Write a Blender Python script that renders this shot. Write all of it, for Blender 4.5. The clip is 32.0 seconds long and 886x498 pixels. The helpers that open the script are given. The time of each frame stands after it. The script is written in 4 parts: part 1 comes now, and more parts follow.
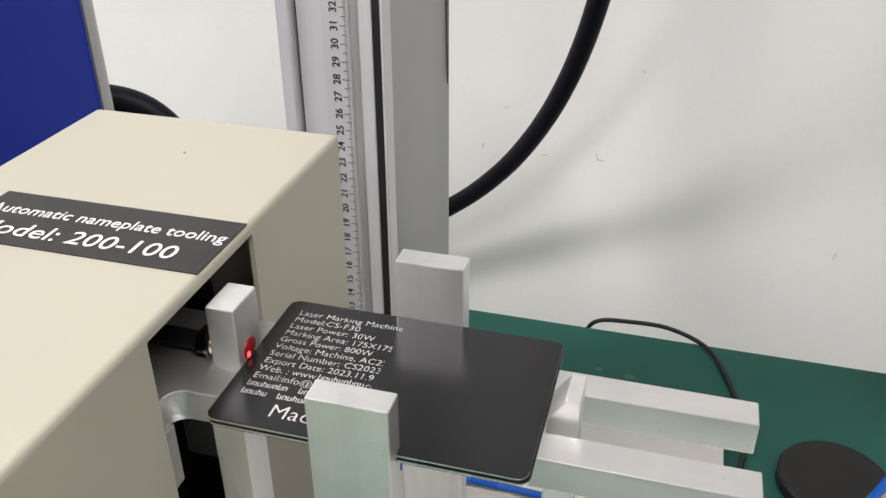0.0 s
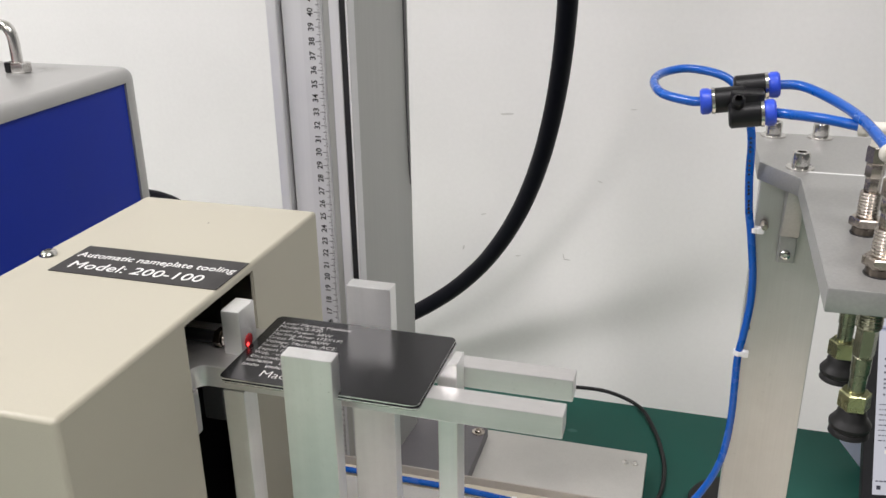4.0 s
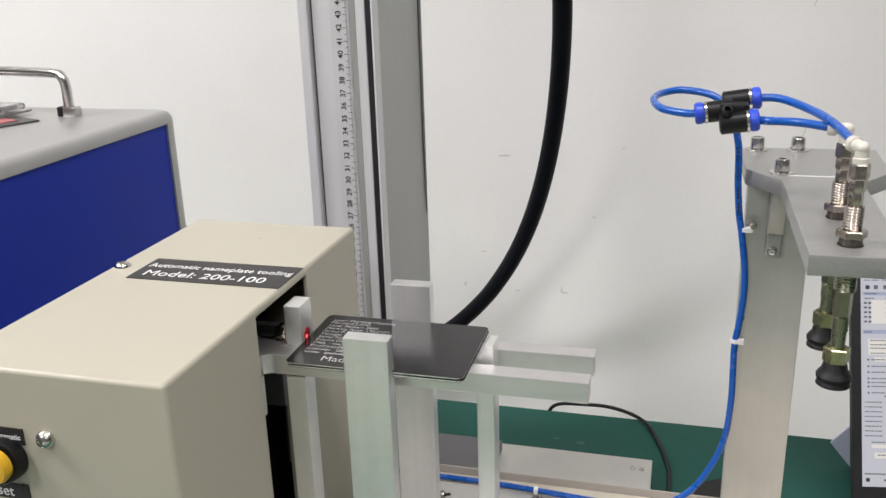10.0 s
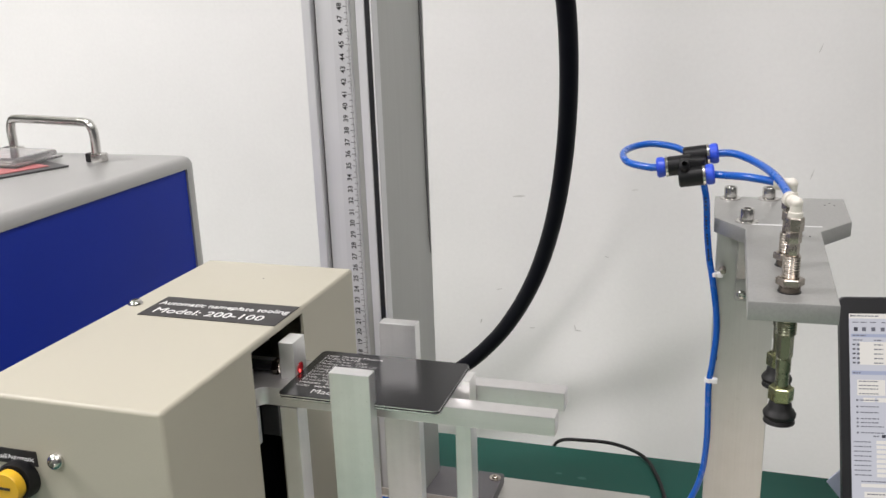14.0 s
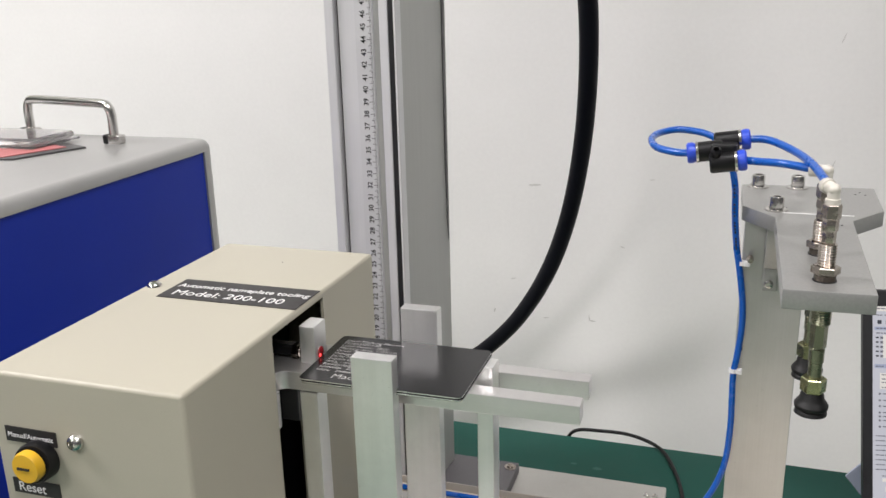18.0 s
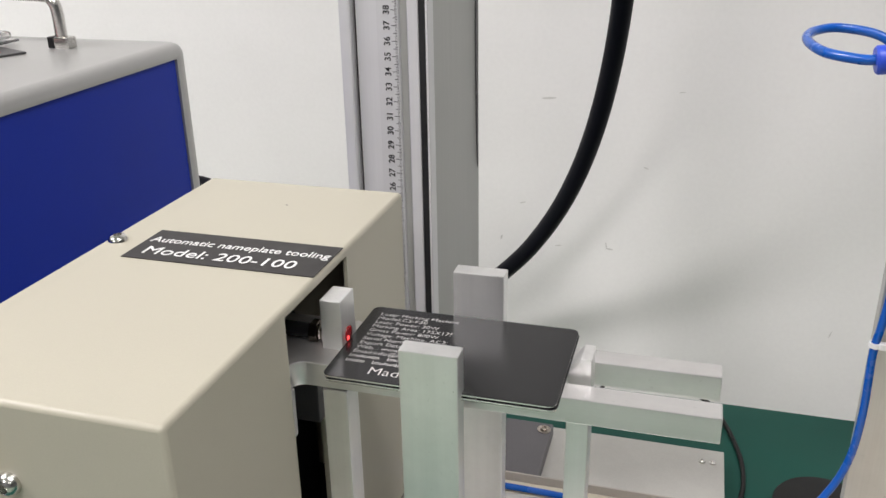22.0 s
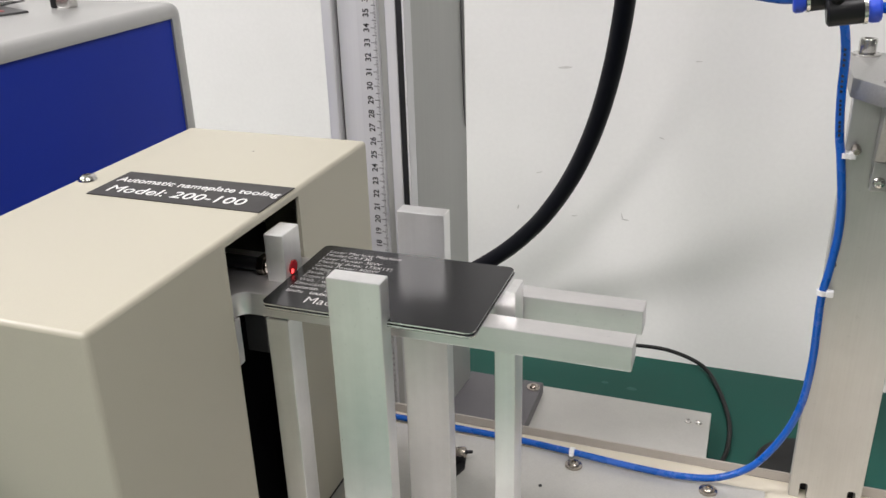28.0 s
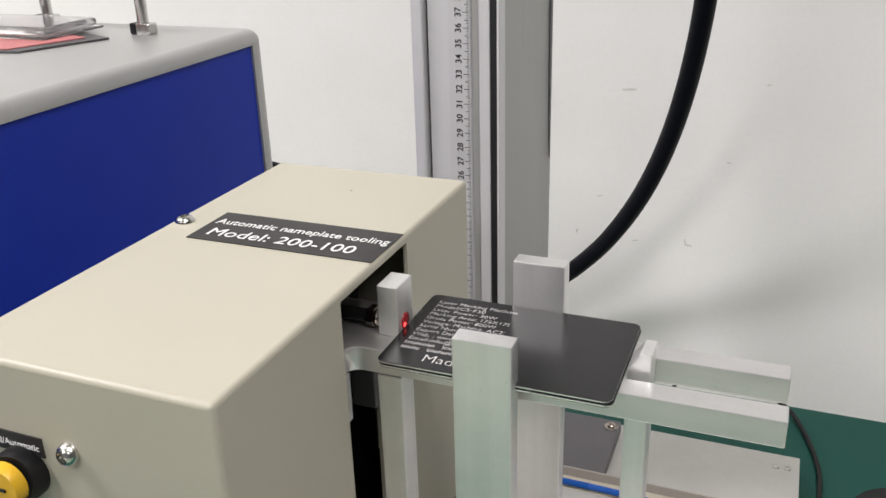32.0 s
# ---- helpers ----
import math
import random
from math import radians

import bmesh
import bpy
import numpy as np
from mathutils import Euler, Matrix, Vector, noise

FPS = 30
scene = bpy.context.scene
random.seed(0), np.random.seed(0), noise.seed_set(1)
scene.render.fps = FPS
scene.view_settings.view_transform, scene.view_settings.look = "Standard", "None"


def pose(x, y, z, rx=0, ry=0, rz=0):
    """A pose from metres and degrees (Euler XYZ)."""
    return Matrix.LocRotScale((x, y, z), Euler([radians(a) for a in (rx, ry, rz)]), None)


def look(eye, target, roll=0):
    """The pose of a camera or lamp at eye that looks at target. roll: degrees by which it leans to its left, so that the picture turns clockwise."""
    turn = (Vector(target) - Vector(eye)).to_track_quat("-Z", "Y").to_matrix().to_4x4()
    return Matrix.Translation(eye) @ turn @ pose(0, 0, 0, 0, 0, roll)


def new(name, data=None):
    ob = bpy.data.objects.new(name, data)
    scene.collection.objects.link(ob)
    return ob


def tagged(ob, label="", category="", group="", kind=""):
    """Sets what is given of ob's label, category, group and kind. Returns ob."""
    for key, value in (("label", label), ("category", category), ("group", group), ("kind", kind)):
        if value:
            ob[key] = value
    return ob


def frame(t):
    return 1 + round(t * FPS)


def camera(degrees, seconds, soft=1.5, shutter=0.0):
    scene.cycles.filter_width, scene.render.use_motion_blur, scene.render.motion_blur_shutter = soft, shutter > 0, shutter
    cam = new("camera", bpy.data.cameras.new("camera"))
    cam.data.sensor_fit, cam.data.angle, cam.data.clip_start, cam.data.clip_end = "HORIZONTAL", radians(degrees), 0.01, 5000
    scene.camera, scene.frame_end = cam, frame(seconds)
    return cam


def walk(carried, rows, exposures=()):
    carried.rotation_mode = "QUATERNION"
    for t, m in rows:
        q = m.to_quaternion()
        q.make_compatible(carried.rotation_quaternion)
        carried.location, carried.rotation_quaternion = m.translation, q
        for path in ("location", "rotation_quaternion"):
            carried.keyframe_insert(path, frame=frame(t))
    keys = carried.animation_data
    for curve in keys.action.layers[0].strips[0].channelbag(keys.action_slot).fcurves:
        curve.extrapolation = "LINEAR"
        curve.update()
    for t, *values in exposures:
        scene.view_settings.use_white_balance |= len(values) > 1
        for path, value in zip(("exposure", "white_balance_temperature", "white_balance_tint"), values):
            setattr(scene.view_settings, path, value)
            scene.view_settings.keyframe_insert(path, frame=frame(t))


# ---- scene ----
cam = camera(53.76, 32.0, soft=1.5)
PATH = [
    (0, (0.1388, -0.4325, 0.4402), (-0.0017, 0.0677, 0.1401), -0.12),
    (0.5, (0.1466, -0.4399, 0.4431), (0.0056, 0.0614, 0.1450), -0.05),
    (1, (0.1427, -0.4409, 0.4422), (0.0013, 0.0634, 0.1495), 0.12),
    (1.5, (0.1457, -0.4419, 0.4457), (-0.0002, 0.0619, 0.1542), -0.29),
    (2, (0.1553, -0.4503, 0.4490), (0.0060, 0.0557, 0.1632), -0.30),
    (2.5, (0.1662, -0.4636, 0.4535), (0.0110, 0.0451, 0.1757), -0.46),
    (4.5, (0.2272, -0.6266, 0.4776), (0.0749, -0.0852, 0.2685), -0.95),
    (5, (0.2305, -0.6666, 0.4680), (0.0878, -0.1188, 0.2690), -0.92),
    (5.5, (0.2524, -0.6670, 0.4673), (0.1143, -0.1168, 0.2717), -0.95),
    (6, (0.2647, -0.6613, 0.4691), (0.1238, -0.1107, 0.2768), -0.98),
    (6.5, (0.2664, -0.6664, 0.4718), (0.1198, -0.1173, 0.2795), -0.93),
    (7, (0.2640, -0.6723, 0.4742), (0.1117, -0.1243, 0.2832), -0.92),
    (7.5, (0.2601, -0.6720, 0.4767), (0.1055, -0.1243, 0.2868), -0.91),
    (8, (0.2576, -0.6626, 0.4770), (0.1032, -0.1143, 0.2884), -0.93),
    (8.5, (0.2523, -0.6530, 0.4747), (0.0997, -0.1040, 0.2867), -1.06),
    (9, (0.2373, -0.6454, 0.4748), (0.0863, -0.0965, 0.2854), -1.31),
    (9.5, (0.2143, -0.6445, 0.4707), (0.0646, -0.0955, 0.2804), -1.53),
    (10, (0.2120, -0.6471, 0.4697), (0.0615, -0.0983, 0.2794), -1.67),
    (10.5, (0.2217, -0.6498, 0.4726), (0.0672, -0.1017, 0.2836), -1.74),
    (11, (0.2292, -0.6610, 0.4773), (0.0700, -0.1127, 0.2929), -1.84),
    (11.5, (0.2414, -0.6702, 0.4825), (0.0759, -0.1222, 0.3028), -1.98),
    (12, (0.2475, -0.6732, 0.4826), (0.0767, -0.1247, 0.3093), -2.19),
    (12.5, (0.2510, -0.6725, 0.4842), (0.0768, -0.1244, 0.3133), -2.24),
    (13, (0.2495, -0.6714, 0.4823), (0.0741, -0.1227, 0.3146), -2.26),
    (13.5, (0.2530, -0.6715, 0.4846), (0.0773, -0.1228, 0.3170), -2.11),
    (14, (0.2517, -0.6731, 0.4851), (0.0770, -0.1238, 0.3185), -1.94),
    (14.5, (0.2521, -0.6744, 0.4847), (0.0779, -0.1246, 0.3191), -1.82),
    (16.5, (0.2510, -0.6786, 0.4822), (0.0714, -0.1311, 0.3149), -1.53),
    (17, (0.2478, -0.6734, 0.4829), (0.0663, -0.1271, 0.3139), -1.53),
    (17.5, (0.2429, -0.6691, 0.4805), (0.0613, -0.1231, 0.3107), -1.46),
    (18, (0.2412, -0.6695, 0.4801), (0.0610, -0.1239, 0.3071), -1.40),
    (18.5, (0.2347, -0.6678, 0.4793), (0.0606, -0.1215, 0.3024), -1.17),
    (19, (0.2144, -0.6610, 0.4749), (0.0452, -0.1152, 0.2920), -0.93),
    (19.5, (0.1949, -0.6450, 0.4663), (0.0308, -0.1006, 0.2749), -0.54),
    (20, (0.2008, -0.6069, 0.4629), (0.0342, -0.0668, 0.2615), -0.42),
    (20.5, (0.1951, -0.5800, 0.4535), (0.0263, -0.0445, 0.2420), -0.48),
    (21, (0.1646, -0.5589, 0.4556), (-0.0016, -0.0264, 0.2346), -0.61),
    (21.5, (0.1532, -0.5511, 0.4540), (-0.0091, -0.0199, 0.2272), -0.85),
    (22, (0.1551, -0.5475, 0.4536), (-0.0027, -0.0165, 0.2231), -0.99),
    (22.5, (0.1579, -0.5453, 0.4551), (0.0032, -0.0136, 0.2242), -1.01),
    (23, (0.1592, -0.5479, 0.4549), (0.0050, -0.0149, 0.2267), -1.21),
    (23.5, (0.1622, -0.5527, 0.4582), (0.0080, -0.0196, 0.2301), -1.03),
    (24, (0.1641, -0.5563, 0.4593), (0.0098, -0.0229, 0.2320), -0.93),
    (24.5, (0.1655, -0.5576, 0.4571), (0.0118, -0.0239, 0.2302), -0.91),
    (25, (0.1651, -0.5619, 0.4560), (0.0119, -0.0286, 0.2277), -0.75),
    (25.5, (0.1618, -0.5666, 0.4561), (0.0112, -0.0333, 0.2260), -0.76),
    (27.5, (0.1920, -0.5582, 0.4461), (0.0248, -0.0338, 0.2072), -1.22),
    (28, (0.2099, -0.5536, 0.4400), (0.0213, -0.0376, 0.1988), -1.66),
    (28.5, (0.2114, -0.5580, 0.4336), (0.0078, -0.0483, 0.1913), -1.88),
    (29, (0.2104, -0.5574, 0.4422), (0.0010, -0.0493, 0.2013), -1.73),
    (29.5, (0.2020, -0.5561, 0.4451), (-0.0066, -0.0463, 0.2072), -1.46),
    (30, (0.2028, -0.5531, 0.4439), (-0.0011, -0.0398, 0.2095), -1.02),
    (30.5, (0.2051, -0.5547, 0.4488), (0.0043, -0.0387, 0.2178), -0.77),
    (31, (0.2022, -0.5570, 0.4496), (0.0014, -0.0408, 0.2191), -0.85),
    (31.5, (0.1907, -0.5559, 0.4453), (-0.0101, -0.0405, 0.2130), -1.23),
    (32, (0.1624, -0.5405, 0.4494), (-0.0466, -0.0291, 0.2153), -1.71),
]
walk(cam, [(t, look(e, g, r)) for t, e, g, r in PATH],
     exposures=((0.0, 0.02), (2.5, 0.07), (4.5, -0.12), (13.0, -0.09), (25.0, -0.11), (28.5, -0.05), (32.0, -0.08)))

# ---------- light ----------
world = bpy.data.worlds.new("room_world")
world.use_nodes = True
world.node_tree.nodes["Background"].inputs[0].default_value = (0.8, 0.86, 1.0, 1)
world.node_tree.nodes["Background"].inputs[1].default_value = 0.05
scene.world = world


def area(name, where, size, power, spread=180, colour=(1.0, 0.946, 0.964)):
    lamp = bpy.data.lights.new(name, "AREA")
    lamp.shape, lamp.size, lamp.size_y, lamp.energy, lamp.color = "RECTANGLE", size[0], size[1], power, colour
    lamp.spread = radians(spread)
    ob = new(name, lamp)
    ob.matrix_basis = pose(*where)
    return ob


CEILING = 2.0
# place, half lengths along x and y, power, spread in degrees (the rear pair is narrowed to spare front faces)
LAMPS = [(-1.60, -0.68, 0.575, 0.14, 63, 180), (0.72, -0.80, 0.575, 0.14, 26, 180), (-1.00, -2.70, 0.14, 0.575, 46, 150), (1.50, -2.80, 0.14, 0.575, 18, 140)]
for lx, ly, hx, hy, watts, spread in LAMPS:
    area("ceiling_lamp", (lx, ly, CEILING - 0.075), (2 * hx, 2 * hy), watts, spread)

# ---------- materials ----------


def material(name, colour, rough=0.5, metal=0.0, grain=0.06, grain_scale=900.0, stain=0.08, stain_scale=14.0, bump=0.05,
             stretch=(1, 1, 1), rough_var=0.08, coat=0.0, specular=0.5, bump_scale=None):
    m = bpy.data.materials.new(name)
    m.use_nodes = True
    nt = m.node_tree
    bsdf = nt.nodes["Principled BSDF"]
    coord = nt.nodes.new("ShaderNodeTexCoord")
    mapping = nt.nodes.new("ShaderNodeMapping")
    mapping.inputs["Scale"].default_value = stretch
    nt.links.new(coord.outputs["Object"], mapping.inputs["Vector"])
    fine = nt.nodes.new("ShaderNodeTexNoise")
    fine.inputs["Scale"].default_value = grain_scale
    fine.inputs["Detail"].default_value = 3
    nt.links.new(mapping.outputs[0], fine.inputs["Vector"])
    broad = nt.nodes.new("ShaderNodeTexNoise")
    broad.inputs["Scale"].default_value = stain_scale
    broad.inputs["Detail"].default_value = 5
    broad.inputs["Roughness"].default_value = 0.62
    nt.links.new(coord.outputs["Object"], broad.inputs["Vector"])

    def span(node, low, high):
        r = nt.nodes.new("ShaderNodeMapRange")
        r.inputs["From Min"].default_value, r.inputs["From Max"].default_value = 0.25, 0.75
        r.inputs["To Min"].default_value, r.inputs["To Max"].default_value = low, high
        nt.links.new(node.outputs["Fac"], r.inputs["Value"])
        return r.outputs[0]

    mult = nt.nodes.new("ShaderNodeMath")
    mult.operation = "MULTIPLY"
    nt.links.new(span(fine, 1 - grain, 1 + grain), mult.inputs[0])
    nt.links.new(span(broad, 1 - stain, 1 + stain), mult.inputs[1])
    tint = nt.nodes.new("ShaderNodeVectorMath")
    tint.operation = "SCALE"
    tint.inputs[0].default_value = colour
    nt.links.new(mult.outputs[0], tint.inputs["Scale"])
    nt.links.new(tint.outputs[0], bsdf.inputs["Base Color"])
    nt.links.new(span(broad, max(0.02, rough - rough_var), min(1, rough + rough_var)), bsdf.inputs["Roughness"])
    bsdf.inputs["Metallic"].default_value = metal
    bsdf.inputs["Specular IOR Level"].default_value = specular
    bsdf.inputs["Coat Weight"].default_value = coat
    if bump:
        b = nt.nodes.new("ShaderNodeBump")
        b.inputs["Strength"].default_value = bump
        b.inputs["Distance"].default_value = 0.0006
        src = fine
        if bump_scale:
            src = nt.nodes.new("ShaderNodeTexNoise")
            src.inputs["Scale"].default_value = bump_scale
            nt.links.new(coord.outputs["Object"], src.inputs["Vector"])
        nt.links.new(src.outputs["Fac"], b.inputs["Height"])
        nt.links.new(b.outputs[0], bsdf.inputs["Normal"])
    return m


def brushed(name, colour, rough, along, metal=1.0, bands=0.07, streak=0.06, pits=0.25, bump=0.10):
    """Sawn or milled metal: broad bands, fine streaks along one axis, and a few dull pits."""
    m = bpy.data.materials.new(name)
    m.use_nodes = True
    nt = m.node_tree
    bsdf = nt.nodes["Principled BSDF"]
    coord = nt.nodes.new("ShaderNodeTexCoord")

    def noise_of(scale, stretch, detail=2.0, rough_n=0.5):
        mp = nt.nodes.new("ShaderNodeMapping")
        mp.inputs["Scale"].default_value = stretch
        nt.links.new(coord.outputs["Object"], mp.inputs["Vector"])
        n = nt.nodes.new("ShaderNodeTexNoise")
        n.inputs["Scale"].default_value = scale
        n.inputs["Detail"].default_value = detail
        n.inputs["Roughness"].default_value = rough_n
        nt.links.new(mp.outputs[0], n.inputs["Vector"])
        return n

    def span(src, a, b, low=0.3, high=0.7):
        r = nt.nodes.new("ShaderNodeMapRange")
        r.inputs["From Min"].default_value, r.inputs["From Max"].default_value = low, high
        r.inputs["To Min"].default_value, r.inputs["To Max"].default_value = a, b
        nt.links.new(src.outputs["Fac"], r.inputs["Value"])
        return r.outputs[0]

    def times(a, b):
        n = nt.nodes.new("ShaderNodeMath")
        n.operation = "MULTIPLY"
        nt.links.new(a, n.inputs[0])
        nt.links.new(b, n.inputs[1])
        return n.outputs[0]

    flat = {"x": (0.02, 1, 1), "y": (1, 0.02, 1), "z": (1, 1, 0.02)}[along]
    broad = noise_of(75, flat, 3, 0.6)
    fine = noise_of(1500, flat, 2)
    cloud = noise_of(38, (1, 1, 1), 4, 0.65)
    pit = noise_of(420, (1, 1, 1), 1)
    shade = times(times(span(broad, 1 - bands, 1 + bands), span(fine, 1 - streak, 1 + streak)), times(span(cloud, 0.95, 1.04), span(pit, 1 - pits, 1.0, 0.22, 0.30)))
    tint = nt.nodes.new("ShaderNodeVectorMath")
    tint.operation = "SCALE"
    tint.inputs[0].default_value = colour
    nt.links.new(shade, tint.inputs["Scale"])
    nt.links.new(tint.outputs[0], bsdf.inputs["Base Color"])
    nt.links.new(times(span(broad, rough * 0.9, rough * 1.1), span(cloud, 0.92, 1.1)), bsdf.inputs["Roughness"])
    bsdf.inputs["Metallic"].default_value = metal
    b = nt.nodes.new("ShaderNodeBump")
    b.inputs["Strength"].default_value = bump
    b.inputs["Distance"].default_value = 0.0005
    nt.links.new(fine.outputs["Fac"], b.inputs["Height"])
    nt.links.new(b.outputs[0], bsdf.inputs["Normal"])
    return m


def glow(name, colour, strength):
    m = bpy.data.materials.new(name)
    m.use_nodes = True
    b = m.node_tree.nodes["Principled BSDF"]
    b.inputs["Base Color"].default_value = (*[c * 0.05 for c in colour], 1)
    b.inputs["Emission Color"].default_value = (*colour, 1)
    b.inputs["Emission Strength"].default_value = strength
    return m


def clear(name, colour, rough=0.05):
    m = bpy.data.materials.new(name)
    m.use_nodes = True
    b = m.node_tree.nodes["Principled BSDF"]
    b.inputs["Base Color"].default_value = (*colour, 1)
    b.inputs["Roughness"].default_value = rough
    b.inputs["Transmission Weight"].default_value = 0.95
    b.inputs["IOR"].default_value = 1.3
    return m


WALL = material("wall_paint", (0.90, 0.89, 0.875), 0.75, grain=0.015, grain_scale=160, stain=0.035, stain_scale=2.6, bump=0.12, bump_scale=240)
# Unseen walls, darkened so that they bounce less light onto the machine.
FARWALL = material("unseen_wall_low_bounce", (0.30, 0.30, 0.295), 0.8, grain=0.02, stain=0.08, stain_scale=2)
DARKWALL = material("unseen_wall_bounce_cut", (0.20, 0.20, 0.21), 0.8, grain=0.02, stain=0.1, stain_scale=2)
CEIL = material("ceiling_paint", (0.72, 0.72, 0.70), 0.85, grain=0.02, stain=0.02, stain_scale=2)
# Floor is out of view; its green is there to tint metal reflections.
FLOOR = material("unseen_green_floor", (0.300, 0.362, 0.285), 0.35, grain=0.05, stain=0.1, stain_scale=3)
GREEN = material("green_mat", (0.013, 0.080, 0.062), 0.6, specular=0.22, grain=0.10, grain_scale=1400, stain=0.10, stain_scale=9, bump=0.10)
CREAM = material("cream_powder_coat", (0.445, 0.422, 0.340), 0.42, grain=0.02, grain_scale=1500, stain=0.03, stain_scale=10, bump=0.10, bump_scale=1700)
CREAM_DULL = material("cream_tray_paint", (0.66, 0.61, 0.50), 0.5, grain=0.03, grain_scale=1500, stain=0.06, stain_scale=18, bump=0.08)
# Tray cream made darker: the shade on the lip's face is painted in.
LIP = material("shaded_cream_lip", (0.44, 0.405, 0.36), 0.5, grain=0.03, stain=0.08, stain_scale=16, bump=0.04)
GREYPLATE = material("grey_painted_plate", (0.52, 0.51, 0.48), 0.42, 0.3, grain=0.04, stain=0.08, stain_scale=22, bump=0.05)
BLUE = material("blue_enamel", (0.010, 0.032, 0.33), 0.36, specular=0.16, grain=0.03, grain_scale=1300, stain=0.05, stain_scale=7, bump=0.08, bump_scale=900)
SILVER = material("silver_cabinet_paint", (0.42, 0.42, 0.41), 0.38, 0.55, grain=0.05, grain_scale=1600, stain=0.06, stain_scale=9, bump=0.06)
ALU = brushed("sawn_aluminium", (0.93, 0.925, 0.915), 0.37, "z", metal=0.95, bands=0.05, streak=0.007, pits=0.06, bump=0.015)
ALU_X = brushed("milled_aluminium", (0.82, 0.805, 0.80), 0.38, "x", metal=0.95, bands=0.045, streak=0.007, pits=0.06, bump=0.015)
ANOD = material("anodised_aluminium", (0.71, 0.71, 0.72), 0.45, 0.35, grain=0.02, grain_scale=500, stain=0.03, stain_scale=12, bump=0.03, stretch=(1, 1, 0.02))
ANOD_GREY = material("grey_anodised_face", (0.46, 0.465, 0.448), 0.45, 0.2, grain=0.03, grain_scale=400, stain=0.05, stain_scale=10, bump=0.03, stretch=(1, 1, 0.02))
ARM = material("matt_aluminium_plate", (0.40, 0.40, 0.388), 0.42, 0.6, grain=0.06, grain_scale=700, stain=0.08, stain_scale=35, bump=0.06)
POSTM = brushed("brushed_arm_post", (0.58, 0.575, 0.56), 0.38, "z", metal=0.75, bands=0.02, streak=0.02, pits=0.05, bump=0.03)
RULER = material("ruler_strip", (0.67, 0.67, 0.68), 0.45, 0.35, grain=0.02, stain=0.03, stain_scale=20, bump=0.02)
BLACKPL = material("black_anodised_nameplate", (0.009, 0.009, 0.010), 0.24, 0.0, grain=0.05, stain=0.06, stain_scale=30, bump=0.0, rough_var=0.01, specular=0.40)
BLACK = material("black_plastic", (0.006, 0.006, 0.007), 0.38, specular=0.35, grain=0.1, stain=0.1, stain_scale=40, bump=0.05)
BLACKLAB = material("black_label_film", (0.024, 0.022, 0.022), 0.42, specular=0.35, grain=0.06, stain=0.10, stain_scale=40, bump=0.03)
HOSE = material("black_hose", (0.003, 0.003, 0.007), 0.5, grain=0.1, grain_scale=300, stain=0.15, stain_scale=12, bump=0.03, specular=0.18)
RUBBER = material("black_rubber", (0.006, 0.006, 0.006), 0.5, specular=0.35, grain=0.1, stain=0.2, stain_scale=60, bump=0.08)
# Near-black, also used to put the shade of slots and holes into colour.
DARK = material("near_black_infill", (0.010, 0.010, 0.011), 0.5, grain=0.1, stain=0.2, stain_scale=30)
DARKGREY = material("dark_grey_steel", (0.085, 0.083, 0.085), 0.45, 0.3, grain=0.06, stain=0.12, stain_scale=25, bump=0.05)
FOOTGREY = material("grey_painted_foot", (0.125, 0.120, 0.128), 0.5, 0.0, grain=0.06, stain=0.12, stain_scale=25, bump=0.05)
CHROME = material("polished_steel", (0.66, 0.645, 0.62), 0.2, 1.0, grain=0.04, stain=0.06, stain_scale=60, bump=0.01, rough_var=0.04)
NICKEL = material("nickel_fitting", (0.45, 0.405, 0.36), 0.25, 1.0, grain=0.05, stain=0.1, stain_scale=120, bump=0.02)
# Nickel made darker to paint the dark reflections of the flange.
DARKNICKEL = material("darkened_nickel", (0.13, 0.112, 0.096), 0.22, 1.0, grain=0.05, stain=0.1, stain_scale=120, bump=0.02)
ROD = material("olive_plated_rod", (0.27, 0.275, 0.20), 0.26, 1.0, grain=0.03, stain=0.05, stain_scale=120, bump=0.0, rough_var=0.04)
BRASS = material("yellow_plated_hex", (0.42, 0.42, 0.24), 0.28, 1.0, grain=0.05, stain=0.1, stain_scale=120, bump=0.02)
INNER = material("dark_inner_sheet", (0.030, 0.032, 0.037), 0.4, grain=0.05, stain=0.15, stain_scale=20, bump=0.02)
TUBE = material("blue_pneumatic_tube", (0.002, 0.090, 0.44), 0.28, grain=0.04, stain=0.06, stain_scale=40, bump=0.01, coat=0.15)
RING = material("blue_release_ring", (0.03, 0.08, 0.60), 0.35, grain=0.03, stain=0.05, stain_scale=60, bump=0.01)
WHITEPL = material("white_plastic", (0.66, 0.63, 0.56), 0.35, grain=0.02, stain=0.04, stain_scale=60, bump=0.01)
TIE = material("white_cable_tie", (0.82, 0.82, 0.82), 0.4, grain=0.02, stain=0.03, stain_scale=60, bump=0.0)
INK = material("black_ink", (0.012, 0.012, 0.012), 0.5, grain=0.05, stain=0.05, bump=0)
WHITEINK = material("white_print", (0.78, 0.78, 0.77), 0.5, grain=0.04, stain=0.05, bump=0)
EDGE = brushed("bare_plate_edge", (0.88, 0.88, 0.87), 0.25, "x", bands=0.03)
MARK = material("laser_marking", (0.56, 0.55, 0.535), 0.55, grain=0.15, grain_scale=2500, stain=0.1, stain_scale=200, bump=0)
YELLOW = material("yellow_button_plastic", (0.72, 0.42, 0.02), 0.35, grain=0.03, stain=0.06, stain_scale=80, bump=0.01)
